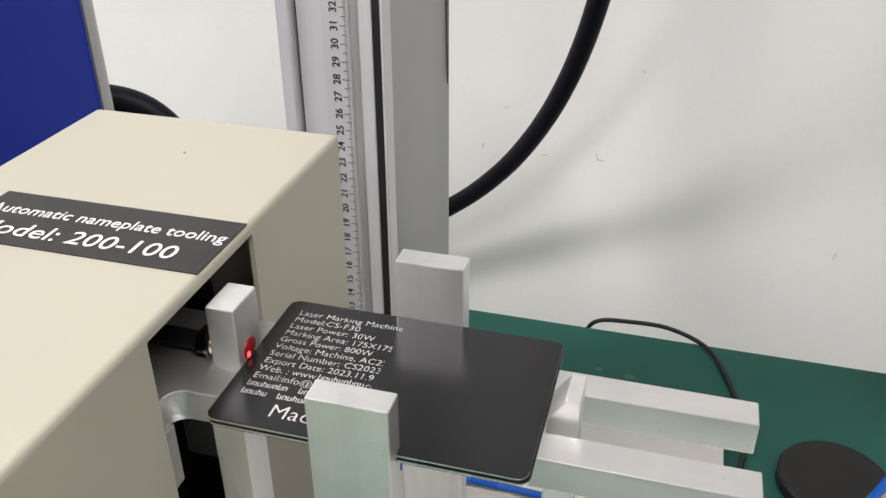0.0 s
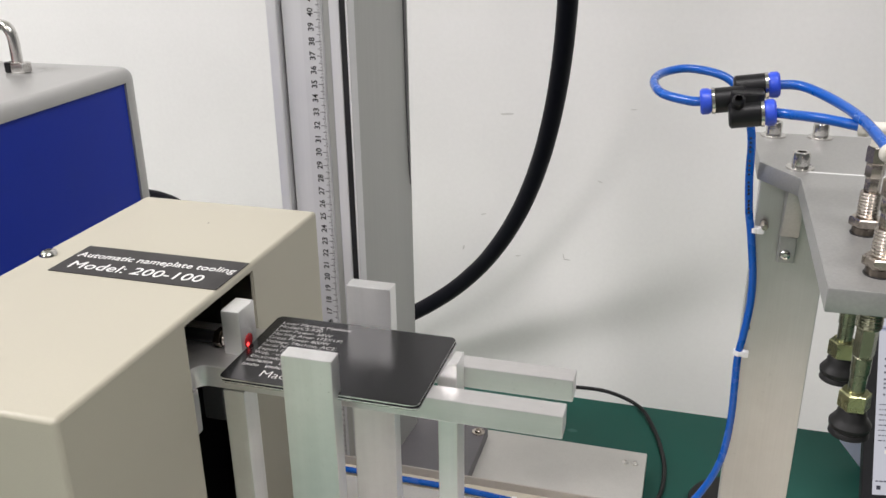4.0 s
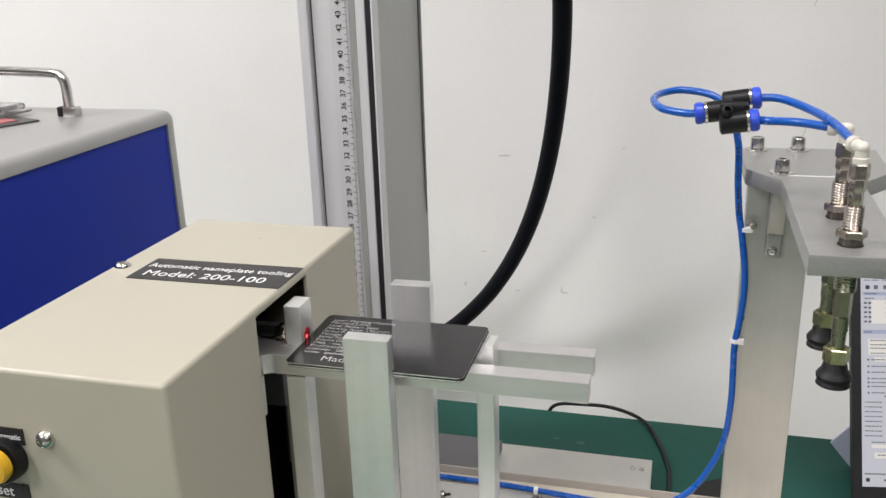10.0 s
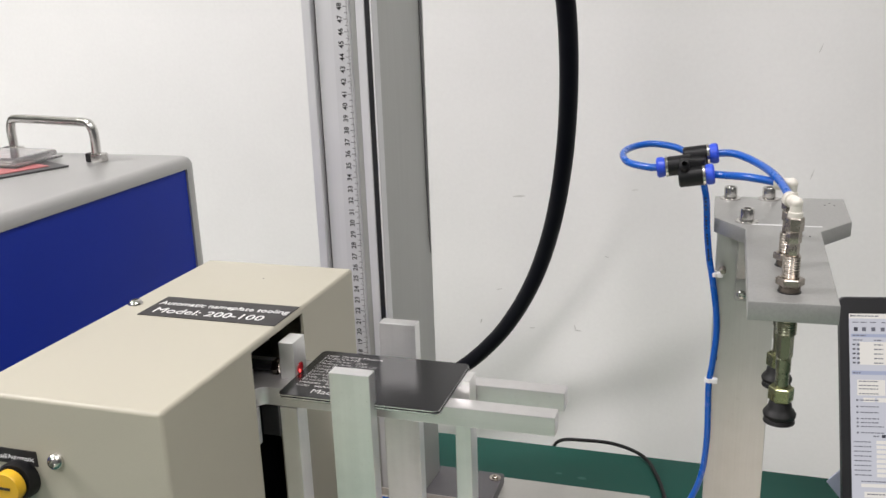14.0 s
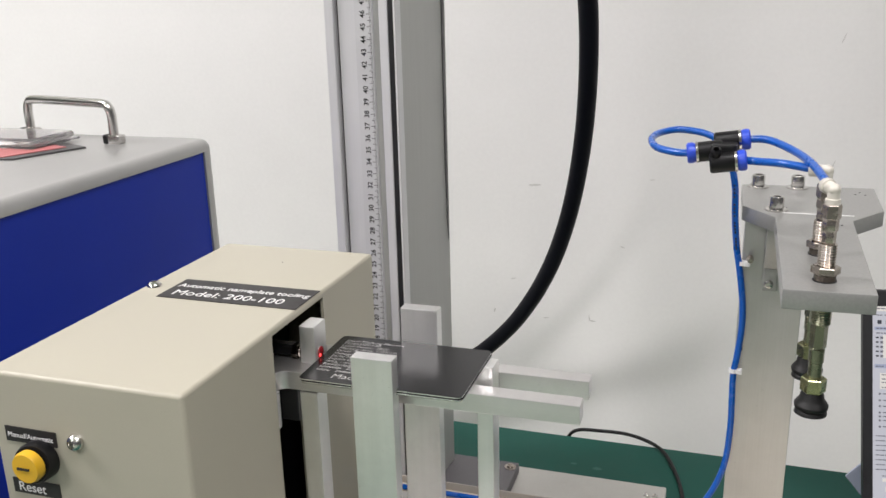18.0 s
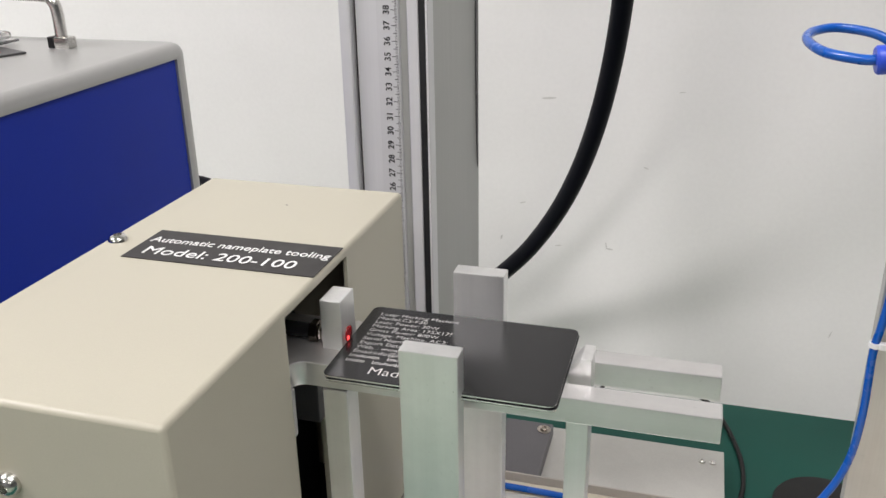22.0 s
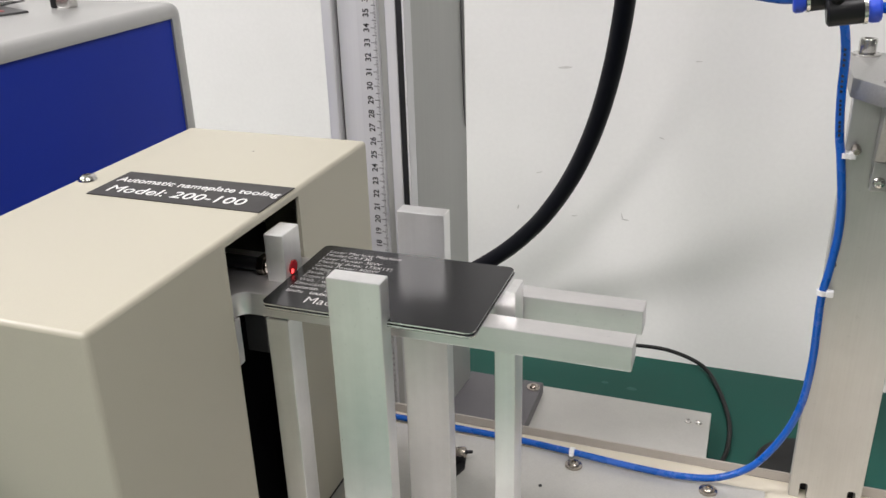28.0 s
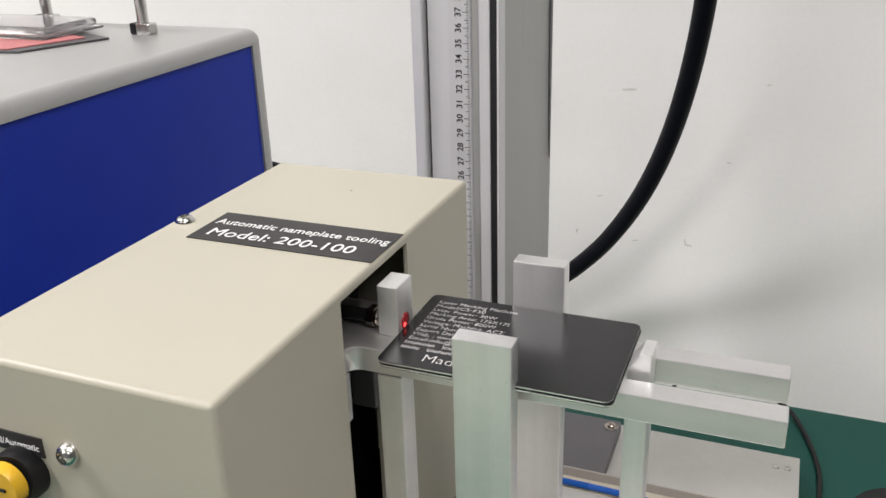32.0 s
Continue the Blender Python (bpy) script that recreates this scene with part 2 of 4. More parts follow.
LAPTOP = material("dark_laptop_plastic", (0.018, 0.018, 0.020), 0.42, grain=0.08, stain=0.08, stain_scale=25, bump=0.04)
PAPER = material("pale_blue_sheet", (0.66, 0.70, 0.88), 0.55, grain=0.02, stain=0.05, stain_scale=20, bump=0.02)
SCUFF = material("grey_scuff", (0.69, 0.68, 0.655), 0.8, grain=0.1, stain=0.1, stain_scale=80, bump=0)
SMUDGE = material("pale_smudge", (0.030, 0.110, 0.090), 0.7, grain=0.2, grain_scale=1200, stain=0.2, stain_scale=300, bump=0)
DARKRED = material("dark_red_lens", (0.30, 0.008, 0.014), 0.15, grain=0.03, stain=0.05, bump=0)
RED = material("red_card", (0.46, 0.15, 0.15), 0.5, grain=0.03, stain=0.1, stain_scale=30, bump=0.02)
CLEARBOX = clear("clear_plastic", (0.95, 0.93, 0.93), 0.12)
LED = glow("red_indicator", (1.0, 0.06, 0.06), 3.0)
LIGHTFACE = glow("lamp_diffuser", (1.0, 0.97, 0.93), 3.0)

# ---------- builders ----------


def finish(bm, name, mat, smooth=None):
    me = bpy.data.meshes.new(name)
    bmesh.ops.recalc_face_normals(bm, faces=bm.faces)
    bm.to_mesh(me)
    bm.free()
    me.materials.append(mat)
    if smooth is not None:
        plane = [p.use_smooth for p in me.polygons]  # set by keep_flat
        me.set_sharp_from_angle(angle=radians(smooth))
        for p, flat in zip(me.polygons, plane):
            p.use_smooth = not flat
    return me


def part(name, bm, mat, parent=None, label="", smooth=35):
    """Links a bmesh (or a finished mesh) as one object under a thing."""
    me = bm if isinstance(bm, bpy.types.Mesh) else finish(bm, name, mat, smooth)
    if isinstance(bm, bpy.types.Mesh):
        me.materials.clear()
        me.materials.append(mat)
    ob = new(name, me)
    if parent is not None:
        ob.parent = parent
        if parent.type == "EMPTY":
            ob.matrix_parent_inverse = parent.matrix_basis.inverted()
    return tagged(ob, label=label)


def thing(name, label, category, where=(0, 0, 0), group="", kind=""):
    ob = new(name)
    ob.matrix_basis = pose(*where)
    ob.empty_display_size = 0.02
    return tagged(ob, label, category, group, kind)


def keep_flat(b):
    """Marks the plane faces that lie square to the axes, so that rounded edges don't shade them."""
    for f in b.faces:
        f.normal_update()
        if max(abs(c) for c in f.normal) > 0.9999:
            f.smooth = True
    return b


def box(x0, x1, y0, y1, z0, z1, bevel=0.0005, segments=2, bm=None):
    """A box with rounded edges."""
    b = bmesh.new()
    bmesh.ops.create_cube(b, size=1)
    for v in b.verts:
        v.co = Vector(((x0 + x1) / 2 + v.co.x * (x1 - x0), (y0 + y1) / 2 + v.co.y * (y1 - y0), (z0 + z1) / 2 + v.co.z * (z1 - z0)))
    if bevel:
        bmesh.ops.bevel(b, geom=b.edges[:] , offset=bevel, segments=segments, profile=0.5, affect="EDGES", clamp_overlap=True)
    keep_flat(b)
    return b if bm is None else merge(bm, b)


def merge(a, b):
    me = bpy.data.meshes.new("tmp")
    b.to_mesh(me)
    b.free()
    a.from_mesh(me)
    bpy.data.meshes.remove(me)
    return a


def turned(profile, axis_from, axis_to, sides=24):
    """A lathe: profile of (radius, share of the way) pairs between two points."""
    a, c = Vector(axis_from), Vector(axis_to)
    way = c - a
    rot = way.to_track_quat("Z", "Y").to_matrix()
    b = bmesh.new()
    rings = []
    for r, s in profile:
        centre = a + way * s
        if r <= 1e-6:
            rings.append([b.verts.new(centre)])
        else:
            rings.append([b.verts.new(centre + rot @ Vector((r * math.cos(2 * math.pi * k / sides), r * math.sin(2 * math.pi * k / sides), 0))) for k in range(sides)])
    for p, q in zip(rings, rings[1:]):
        for k in range(sides):
            j = (k + 1) % sides
            if len(p) == 1 and len(q) == 1:
                continue
            if len(p) == 1:
                b.faces.new((p[0], q[k], q[j]))
            elif len(q) == 1:
                b.faces.new((p[k], p[j], q[0]))
            else:
                b.faces.new((p[k], p[j], q[j], q[k]))
    for ring, flip in ((rings[0], True), (rings[-1], False)):
        if len(ring) > 1:
            b.faces.new(ring[::-1] if flip else ring)
    return b


def rod(a, c, r, sides=24, chamfer=0.0004):
    n = (Vector(c) - Vector(a)).length
    e = min(chamfer / n, 0.3)
    return turned([(r - min(chamfer, r * 0.5), 0), (r, e), (r, 1 - e), (r - min(chamfer, r * 0.5), 1)], a, c, sides)


def hexnut(a, c, r):
    n = (Vector(c) - Vector(a)).length
    e = min(0.0005 / n, 0.3)
    return turned([(r * 0.9, 0), (r, e), (r, 1 - e), (r * 0.9, 1)], a, c, 6)


def thread(a, c, r, pitch=0.0012, depth=0.0004, sides=20):
    n = max(2, int((Vector(c) - Vector(a)).length / pitch))
    prof = []
    for k in range(n):
        prof += [(r - depth, k / n), (r, (k + 0.5) / n)]
    prof.append((r - depth, 1))
    return turned(prof, a, c, sides)


def extruded(outline, z0, z1, bevel=0.0006, plane="xy", segments=2):
    """A plate of a given outline, extruded along z (or along y or x for other planes)."""
    place = {"xy": lambda u, v, w: (u, v, w), "xz": lambda u, v, w: (u, w, v), "yz": lambda u, v, w: (w, u, v)}[plane]
    b = bmesh.new()
    low = [b.verts.new(place(u, v, z0)) for u, v in outline]
    high = [b.verts.new(place(u, v, z1)) for u, v in outline]
    b.faces.new(low[::-1])
    b.faces.new(high)
    n = len(outline)
    for k in range(n):
        b.faces.new((low[k], low[(k + 1) % n], high[(k + 1) % n], high[k]))
    bmesh.ops.recalc_face_normals(b, faces=b.faces)
    if bevel:
        sharp = [e for e in b.edges if len(e.link_faces) == 2 and e.calc_face_angle() > 0.6]
        bmesh.ops.bevel(b, geom=sharp, offset=bevel, segments=segments, profile=0.5, affect="EDGES", clamp_overlap=True)
    return keep_flat(b)


def rounded(x0, x1, y0, y1, r, steps=6):
    """The outline of a rectangle with round corners."""
    pts = []
    for cx, cy, a0 in ((x1 - r, y1 - r, 0), (x0 + r, y1 - r, 90), (x0 + r, y0 + r, 180), (x1 - r, y0 + r, 270)):
        for k in range(steps + 1):
            a = radians(a0 + 90 * k / steps)
            pts.append((cx + r * math.cos(a), cy + r * math.sin(a)))
    return pts


def smooth_path(points, steps=8):
    """A Catmull-Rom line through points."""
    p = [Vector(q) for q in points]
    p = [p[0] * 2 - p[1]] + p + [p[-1] * 2 - p[-2]]
    out = []
    for k in range(1, len(p) - 2):
        a, b, c, d = p[k - 1:k + 3]
        for s in range(steps):
            t = s / steps
            out.append(0.5 * ((2 * b) + (c - a) * t + (2 * a - 5 * b + 4 * c - d) * t * t + (3 * b - a - 3 * c + d) * t ** 3))
    out.append(p[-2])
    return out


def tube(points, r, sides=16, steps=8):
    """A round tube along a smooth line, with closed ends."""
    line = smooth_path(points, steps)
    b = bmesh.new()
    rings = []
    up = Vector((0.13, 0.31, 0.94))
    for k, c in enumerate(line):
        d = (line[min(k + 1, len(line) - 1)] - line[max(k - 1, 0)]).normalized()
        u = (up - d * up.dot(d)).normalized()
        up = u
        v = d.cross(u)
        rings.append([b.verts.new(c + r * (u * math.cos(2 * math.pi * j / sides) + v * math.sin(2 * math.pi * j / sides))) for j in range(sides)])
    for p, q in zip(rings, rings[1:]):
        for j in range(sides):
            b.faces.new((p[j], p[(j + 1) % sides], q[(j + 1) % sides], q[j]))
    b.faces.new(rings[0][::-1])
    b.faces.new(rings[-1])
    return b


def writing(text, size, m, align="LEFT", lift=0.00012, bold=0.0, spacing=1.0):
    """Words as a thin mesh, laid by the pose m (x along the line, y up the letters)."""
    cu = bpy.data.curves.new("words", "FONT")
    cu.body, cu.size, cu.align_x, cu.extrude, cu.offset, cu.space_character = text, size, align, lift, bold, spacing
    cu.resolution_u = 3
    ob = new("words", cu)
    dg = bpy.context.evaluated_depsgraph_get()
    me = bpy.data.meshes.new_from_object(ob.evaluated_get(dg))
    bpy.data.objects.remove(ob)
    bpy.data.curves.remove(cu)
    b = bmesh.new()
    b.from_mesh(me)
    bpy.data.meshes.remove(me)
    bmesh.ops.transform(b, matrix=m, verts=b.verts)
    return b


def carve(bm, cutters):
    """The solid less the cutters."""
    me = bpy.data.meshes.new("solid")
    bmesh.ops.recalc_face_normals(bm, faces=bm.faces)
    bm.to_mesh(me)
    bm.free()
    ob = new("solid", me)
    tools = []
    for c in cutters:
        cm = bpy.data.meshes.new("cutter")
        bmesh.ops.recalc_face_normals(c, faces=c.faces)
        c.to_mesh(cm)
        c.free()
        t = new("cutter", cm)
        tools.append(t)
        mod = ob.modifiers.new("cut", "BOOLEAN")
        mod.operation, mod.object, mod.solver = "DIFFERENCE", t, "EXACT"
    dg = bpy.context.evaluated_depsgraph_get()
    dg.update()
    out = bpy.data.meshes.new_from_object(ob.evaluated_get(dg))
    for o in (ob, *tools):
        bpy.data.objects.remove(o)
    b = bmesh.new()
    b.from_mesh(out)
    bpy.data.meshes.remove(out)
    return b


def cap_screw(name, at, r=0.0042, h=0.0085, parent=None, mat=CHROME, washer=0.0):
    """A socket head screw that stands up from a surface."""
    x, y, z = at
    prof = [(r * 0.96, 0), (r, 0.08), (r, 0.88), (r * 0.9, 1), (r * 0.55, 1), (r * 0.52, 0.55), (0, 0.5)]
    b = turned(prof, (x, y, z), (x, y, z + h), 20)
    s = part(name, b, mat, parent)
    if washer:
        part("washer", turned([(washer, 0), (washer, 0.9), (washer * 0.95, 1), (r * 0.5, 1)], (x, y, z), (x, y, z + 0.0012), 24), mat, s)
    return s


def button_screw(name, at, r, h, parent, mat=CHROME, normal=(0, 0, 1)):
    """A low domed screw with a socket."""
    a = Vector(at)
    c = a + Vector(normal) * h
    prof = [(r, 0), (r * 0.98, 0.25), (r * 0.85, 0.65), (r * 0.62, 0.92), (r * 0.42, 1.0), (r * 0.38, 0.5), (0, 0.45)]
    return part(name, turned(prof, a, c, 20), mat, parent)

# ---------- the room ----------
TABLE = -0.025
WALL_Y = 0.694
FLOOR_Z = TABLE - 0.75
tagged(part("floor", box(-5.2, 3.4, -4.1, WALL_Y + 0.1, FLOOR_Z - 0.1, FLOOR_Z, 0), FLOOR), "unseen floor, green to tint reflections in the metal", "floor", kind="structure")
wall_north = tagged(part("wall_north", box(-5.3, 3.5, WALL_Y, WALL_Y + 0.12, FLOOR_Z - 0.1, CEILING + 0.1, 0), WALL), "white painted wall with faint scuffs", "wall", kind="structure")
# The other three walls are out of view, dark to hold back bounce.
tagged(part("wall_south", box(-5.3, 3.5, -4.2, -4.1, FLOOR_Z - 0.1, CEILING + 0.1, 0), DARKWALL), "unseen dark grey wall that cuts bounced light", "wall", kind="structure")
tagged(part("wall_west", box(-5.3, -5.2, -4.1, WALL_Y, FLOOR_Z - 0.1, CEILING + 0.1, 0), FARWALL), "unseen grey wall that cuts bounced light", "wall", kind="structure")
tagged(part("wall_east", box(3.4, 3.5, -4.1, WALL_Y, FLOOR_Z - 0.1, CEILING + 0.1, 0), DARKWALL), "unseen dark grey wall that cuts bounced light", "wall", kind="structure")
tagged(part("ceiling", box(-5.2, 3.4, -4.1, WALL_Y, CEILING, CEILING + 0.1, 0), CEIL), "white ceiling", "ceiling", kind="structure")
for lx, ly, hx, hy, watts, spread in LAMPS:
    lamp = thing("ceiling_light", "white ceiling panel light with a metal frame", "lamp", (lx, ly, CEILING), group="ceiling lights")
    frame_bm = box(lx - hx - 0.045, lx + hx + 0.045, ly - hy - 0.03, ly + hy + 0.03, CEILING - 0.06, CEILING, 0.003)
    part("frame", frame_bm, WHITEPL, lamp)
    part("diffuser", box(lx - hx - 0.015, lx + hx + 0.015, ly - hy - 0.01, ly + hy + 0.01, CEILING - 0.068, CEILING - 0.0605, 0.002), LIGHTFACE, lamp)


def scuff(x, z, w, h, tilt):
    b = bmesh.new()
    pts = [(math.cos(a) * w * (1 + 0.35 * noise.noise((x, z, a))), math.sin(a) * h * (1 + 0.5 * noise.noise((z, x, a * 2)))) for a in [2 * math.pi * k / 18 for k in range(18)]]
    c, s = math.cos(radians(tilt)), math.sin(radians(tilt))
    low = [b.verts.new((x + u * c - v * s, WALL_Y - 0.0004, z + u * s + v * c)) for u, v in pts]
    b.faces.new(low)
    part("scuff_mark", b, SCUFF, wall_north, "faint grey scuff")


for x, z, w, h, tilt in ((-0.0495, 0.1675, 0.0105, 0.0017, 4), (-0.0285, -0.0605, 0.0050, 0.0010, 8), (0.0490, -0.0590, 0.0060, 0.0010, -6), (0.0440, -0.0540, 0.0010, 0.0050, 14), (-0.0850, 0.0050, 0.0050, 0.0010, 12),
                         (-0.1180, -0.0550, 0.0013, 0.0040, -15), (0.0940, 0.0720, 0.0040, 0.0008, -20), (0.1360, 0.1840, 0.0045, 0.0007, 6), (0.3740, -0.1620, 0.0008, 0.0060, -18), (0.3905, 0.2150, 0.0008, 0.0085, -18), (0.3880, 0.3960, 0.0008, 0.0075, -20)):
    scuff(x, z, w, h, tilt)

# ---------- workbench ----------
bench = thing("workbench", "workbench with a dark green matt top", "table", (0, -0.25, FLOOR_Z))
part("tabletop", box(-1.05, 0.95, -0.60, 0.24, TABLE - 0.03, TABLE, 0.0015), GREEN, bench, "dark green laminate top")
for lx in (-1.0, 0.8):
    for ly in (-0.55, 0.19):
        part("leg", box(lx - 0.02, lx + 0.02, ly - 0.02, ly + 0.02, FLOOR_Z, TABLE - 0.03, 0.002), SILVER, bench)
for sx, sy, w in ((0.1055, 0.180, 0.0035), (0.1315, 0.176, 0.0050)):
    q = bmesh.new()
    q.faces.new([q.verts.new((sx + w * math.cos(a) * (1 + 0.4 * noise.noise((sx, sy, 3 * a))), sy + 0.6 * w * math.sin(a), TABLE + 0.0002)) for a in [2 * math.pi * k / 14 for k in range(14)]])
    part("smudge", q, SMUDGE, bench, "faint pale smudge on the mat")
part("rail", box(-0.98, 0.78, 0.18, 0.2, TABLE - 0.1, TABLE - 0.03, 0.001), SILVER, bench)

# ---------- column with its scale ----------
column = thing("laser_column", "grey aluminium laser column with a printed centimetre scale", "machine column", (-0.04, 0.05, TABLE))
TOP = 0.95
part("base_plate", box(-0.13, 0.207, -0.06, 0.135, TABLE, -0.0105, 0.0008), GREYPLATE, column, "pale grey steel base plate")
part("foot", box(-0.11, 0.058, -0.03, 0.122, -0.0105, 0.0015, 0.0015), FOOTGREY, column, "dark grey column foot")
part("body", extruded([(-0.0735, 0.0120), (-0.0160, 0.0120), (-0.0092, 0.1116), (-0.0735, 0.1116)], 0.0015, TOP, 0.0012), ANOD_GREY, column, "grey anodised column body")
part("edge_strip", box(-0.0168, -0.0150, -0.0010, 0.0118, 0.0015, TOP, 0.0005), ANOD, column, "bright edge strip")
# Black bar, almost flush, paints the depth of the slot as shade.
part("slot", box(-0.0216, -0.0169, 0.0005, 0.0118, 0.0015, TOP, 0), DARK, column, "black bar, slot shade put into its colour")
# Tapered dark grey strip, almost flush with the side face.
part("side_strip", extruded([(0.0955, 0.96), (0.1030, 0.96), (0.1075, 0.2440), (0.1050, 0.2600), (0.1020, 0.32)], -0.0112, -0.0088, 0, "yz"), DARKGREY, column, "tapered dark strip near the rear edge")
part("left_flange", box(-0.0752, -0.0672, -0.0040, 0.0118, 0.0015, TOP, 0.0012), ANOD, column)
# Black back of the groove, its shade put into the colour.
part("groove", box(-0.0671, -0.0649, 0.0045, 0.0118, 0.0015, TOP, 0), DARK, column)
part("rail_face", box(-0.0648, -0.0353, 0.0000, 0.0118, 0.0015, TOP, 0.0006), ANOD, column)
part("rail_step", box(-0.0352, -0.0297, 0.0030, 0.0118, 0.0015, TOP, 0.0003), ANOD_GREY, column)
part("rail_lip", box(-0.0296, -0.0217, 0.0000, 0.0118, 0.0015, TOP, 0.0010), ANOD, column)
FACE_Y = 0.0
part("scale", box(-0.0500, -0.0354, FACE_Y - 0.0004, FACE_Y - 0.0001, 0.02, TOP - 0.02, 0), RULER, column, "white scale strip")
ticks = bmesh.new()
for mm in range(20, 900):
    n = 0.0042 if mm % 10 == 0 else 0.0030 if mm % 5 == 0 else 0.0016
    w = 0.00022 if mm % 5 == 0 else 0.00014
    q = [ticks.verts.new((x, FACE_Y - 0.0005, mm / 1000 + dz)) for x, dz in ((-0.0358 - n, -w), (-0.0358, -w), (-0.0358, w), (-0.0358 - n, w))]
    ticks.faces.new(q)
part("graduations", ticks, INK, column, "black graduation lines")
for cm in range(10, 62):
    m = Matrix.Translation((-0.0412, FACE_Y - 0.0005, cm / 100)) @ Matrix(((0, -1, 0, 0), (0, 0, -1, 0), (1, 0, 0, 0), (0, 0, 0, 1)))
    part("numeral", writing(str(cm), 0.0061, m, "CENTER", 0.0001, 0.00008), INK, column)
for sx in (0.1885, 0.1972):
    button_screw("screw", (sx, 0.116, -0.0105), 0.0032, 0.0016, column)
cap_screw("foot_bolt", (0.0510, 0.1105, 0.0015), 0.0036, 0.0030, column, NICKEL, washer=0.0060)

# ---------- thick hose and thin cable ----------
hose = thing("black_hose", "thick smooth black hose hanging by the wall", "hose", (0, 0.53, 0))
part("pipe", tube([(0.045, 0.33, 1.1), (0.055, 0.34, 0.85), (0.0640, 0.38, 0.58), (0.0697, 0.4056, 0.50), (0.0719, 0.4237, 0.45), (0.0711, 0.4417, 0.40), (0.0679, 0.4598, 0.35), (0.0625, 0.4778, 0.30), (0.0547, 0.4958, 0.25), (0.0444, 0.5139, 0.20), (0.0310, 0.5319, 0.15),
                   (0.0138, 0.5500, 0.10), (-0.0082, 0.5680, 0.05), (-0.0363, 0.5861, 0.0), (-0.0719, 0.6041, -0.05), (-0.125, 0.62, -0.105), (-0.20, 0.63, -0.16), (-0.30, 0.63, -0.21)], 0.0122, 20, 8), HOSE, hose)
wire = thing("black_wire", "thin black wire arching over the green bench", "cable", (0.2, 0.15, TABLE))
part("wire", tube([(0.071, 0.262, -0.14), (0.078, 0.256, -0.08), (0.085, 0.2485, -0.040), (0.096, 0.2455, -0.0205), (0.1240, 0.2490, -0.0185), (0.1600, 0.2480, -0.0185), (0.1930, 0.2290, -0.0195), (0.2105, 0.1935, -0.0215), (0.2218, 0.1490, -0.0224),
                   (0.2238, 0.1150, -0.0226), (0.2200, 0.0850, -0.0226), (0.2050, 0.03, -0.0226), (0.17, -0.03, -0.0226)], 0.0020, 12), RUBBER, wire)
back_hose = thing("cabinet_hose", "black cable leaving the back of the blue cabinet", "hose", (-0.26, 0.12, TABLE))
part("cable", tube([(-0.34, 0.07, 0.196), (-0.315, 0.10, 0.205), (-0.285, 0.12, 0.203), (-0.256, 0.13, 0.190), (-0.229, 0.13, 0.162), (-0.205, 0.13, 0.11), (-0.195, 0.13, 0.05), (-0.195, 0.14, -0.0135)], 0.0105, 16), HOSE, back_hose)

# ---------- blue laser cabinet ----------
CX1, CX0, CY1, CY0, CZ = -0.2240, -0.60, 0.0535, -0.42, 0.3465
cabinet = thing("laser_cabinet", "blue and silver laser source cabinet with a steel handle", "cabinet", (-0.41, -0.17, TABLE))
shell = extruded(rounded(CX0, CX1, CY0, CY1, 0.016, 8), TABLE + 0.012, CZ, 0.009, segments=5)
shell = carve(shell, [box(CX1 - 0.0035, CX1 + 0.02, CY0 + 0.012, CY1 - 0.0205, TABLE + 0.03, 0.3360, 0)])
part("body", shell, SILVER, cabinet, "rounded silver casing", smooth=30)
part("side_panel", box(CX1 - 0.0050, CX1 - 0.0016, CY0 + 0.0125, CY1 - 0.0210, TABLE + 0.0305, 0.3355, 0.0004), BLUE, cabinet, "deep blue enamelled side panel")
for fx in (CX0 + 0.04, CX1 - 0.04):
    for fy in (CY0 + 0.04, CY1 - 0.05):
        part("foot", turned([(0.012, 0), (0.014, 0.9), (0.013, 1)], (fx, fy, TABLE), (fx, fy, TABLE + 0.0125)), RUBBER, cabinet)
hx0, hy0, hx1, hy1 = -0.4184, 0.0293, -0.3011, 0.0054
grip = part("handle", tube([(hx0, hy0, CZ), (hx0, hy0, CZ + 0.012), (hx0, hy0, CZ + 0.026), (hx0 + 0.0025, hy0, CZ + 0.0335), (hx0 + 0.010, hy0 - 0.002, CZ + 0.0365), (hx0 + 0.04, hy0 - 0.008, CZ + 0.0368),
                              (hx1 - 0.04, hy1 + 0.008, CZ + 0.0368), (hx1 - 0.010, hy1 + 0.002, CZ + 0.0365), (hx1 - 0.0025, hy1, CZ + 0.0335), (hx1, hy1, CZ + 0.026), (hx1, hy1, CZ + 0.012), (hx1, hy1, CZ)], 0.0043, 16), CHROME, cabinet, "bent polished steel handle")
for x, y in ((hx0, hy0), (hx1, hy1)):
    part("handle_foot", box(x - 0.004, x + 0.009, y - 0.005, y + 0.005, CZ, CZ + 0.0085, 0.0012), CHROME, grip)
    part("handle_clip", box(x - 0.0095, x - 0.0042, y - 0.005, y + 0.005, CZ, CZ + 0.0085, 0.001), BLACK, grip)

sheet = thing("black_sheet", "dark sheet lying on the cabinet top", "sheet", (-0.37, -0.03, CZ))
part("sheet", extruded([(-0.455, -0.11), (-0.335, -0.085), (-0.311, -0.022), (-0.43, 0.028)], CZ, CZ + 0.0016, 0.0003), DARKGREY, sheet)
card = thing("red_card", "red printed card on the dark sheet", "card", (-0.39, -0.03, CZ + 0.0016))
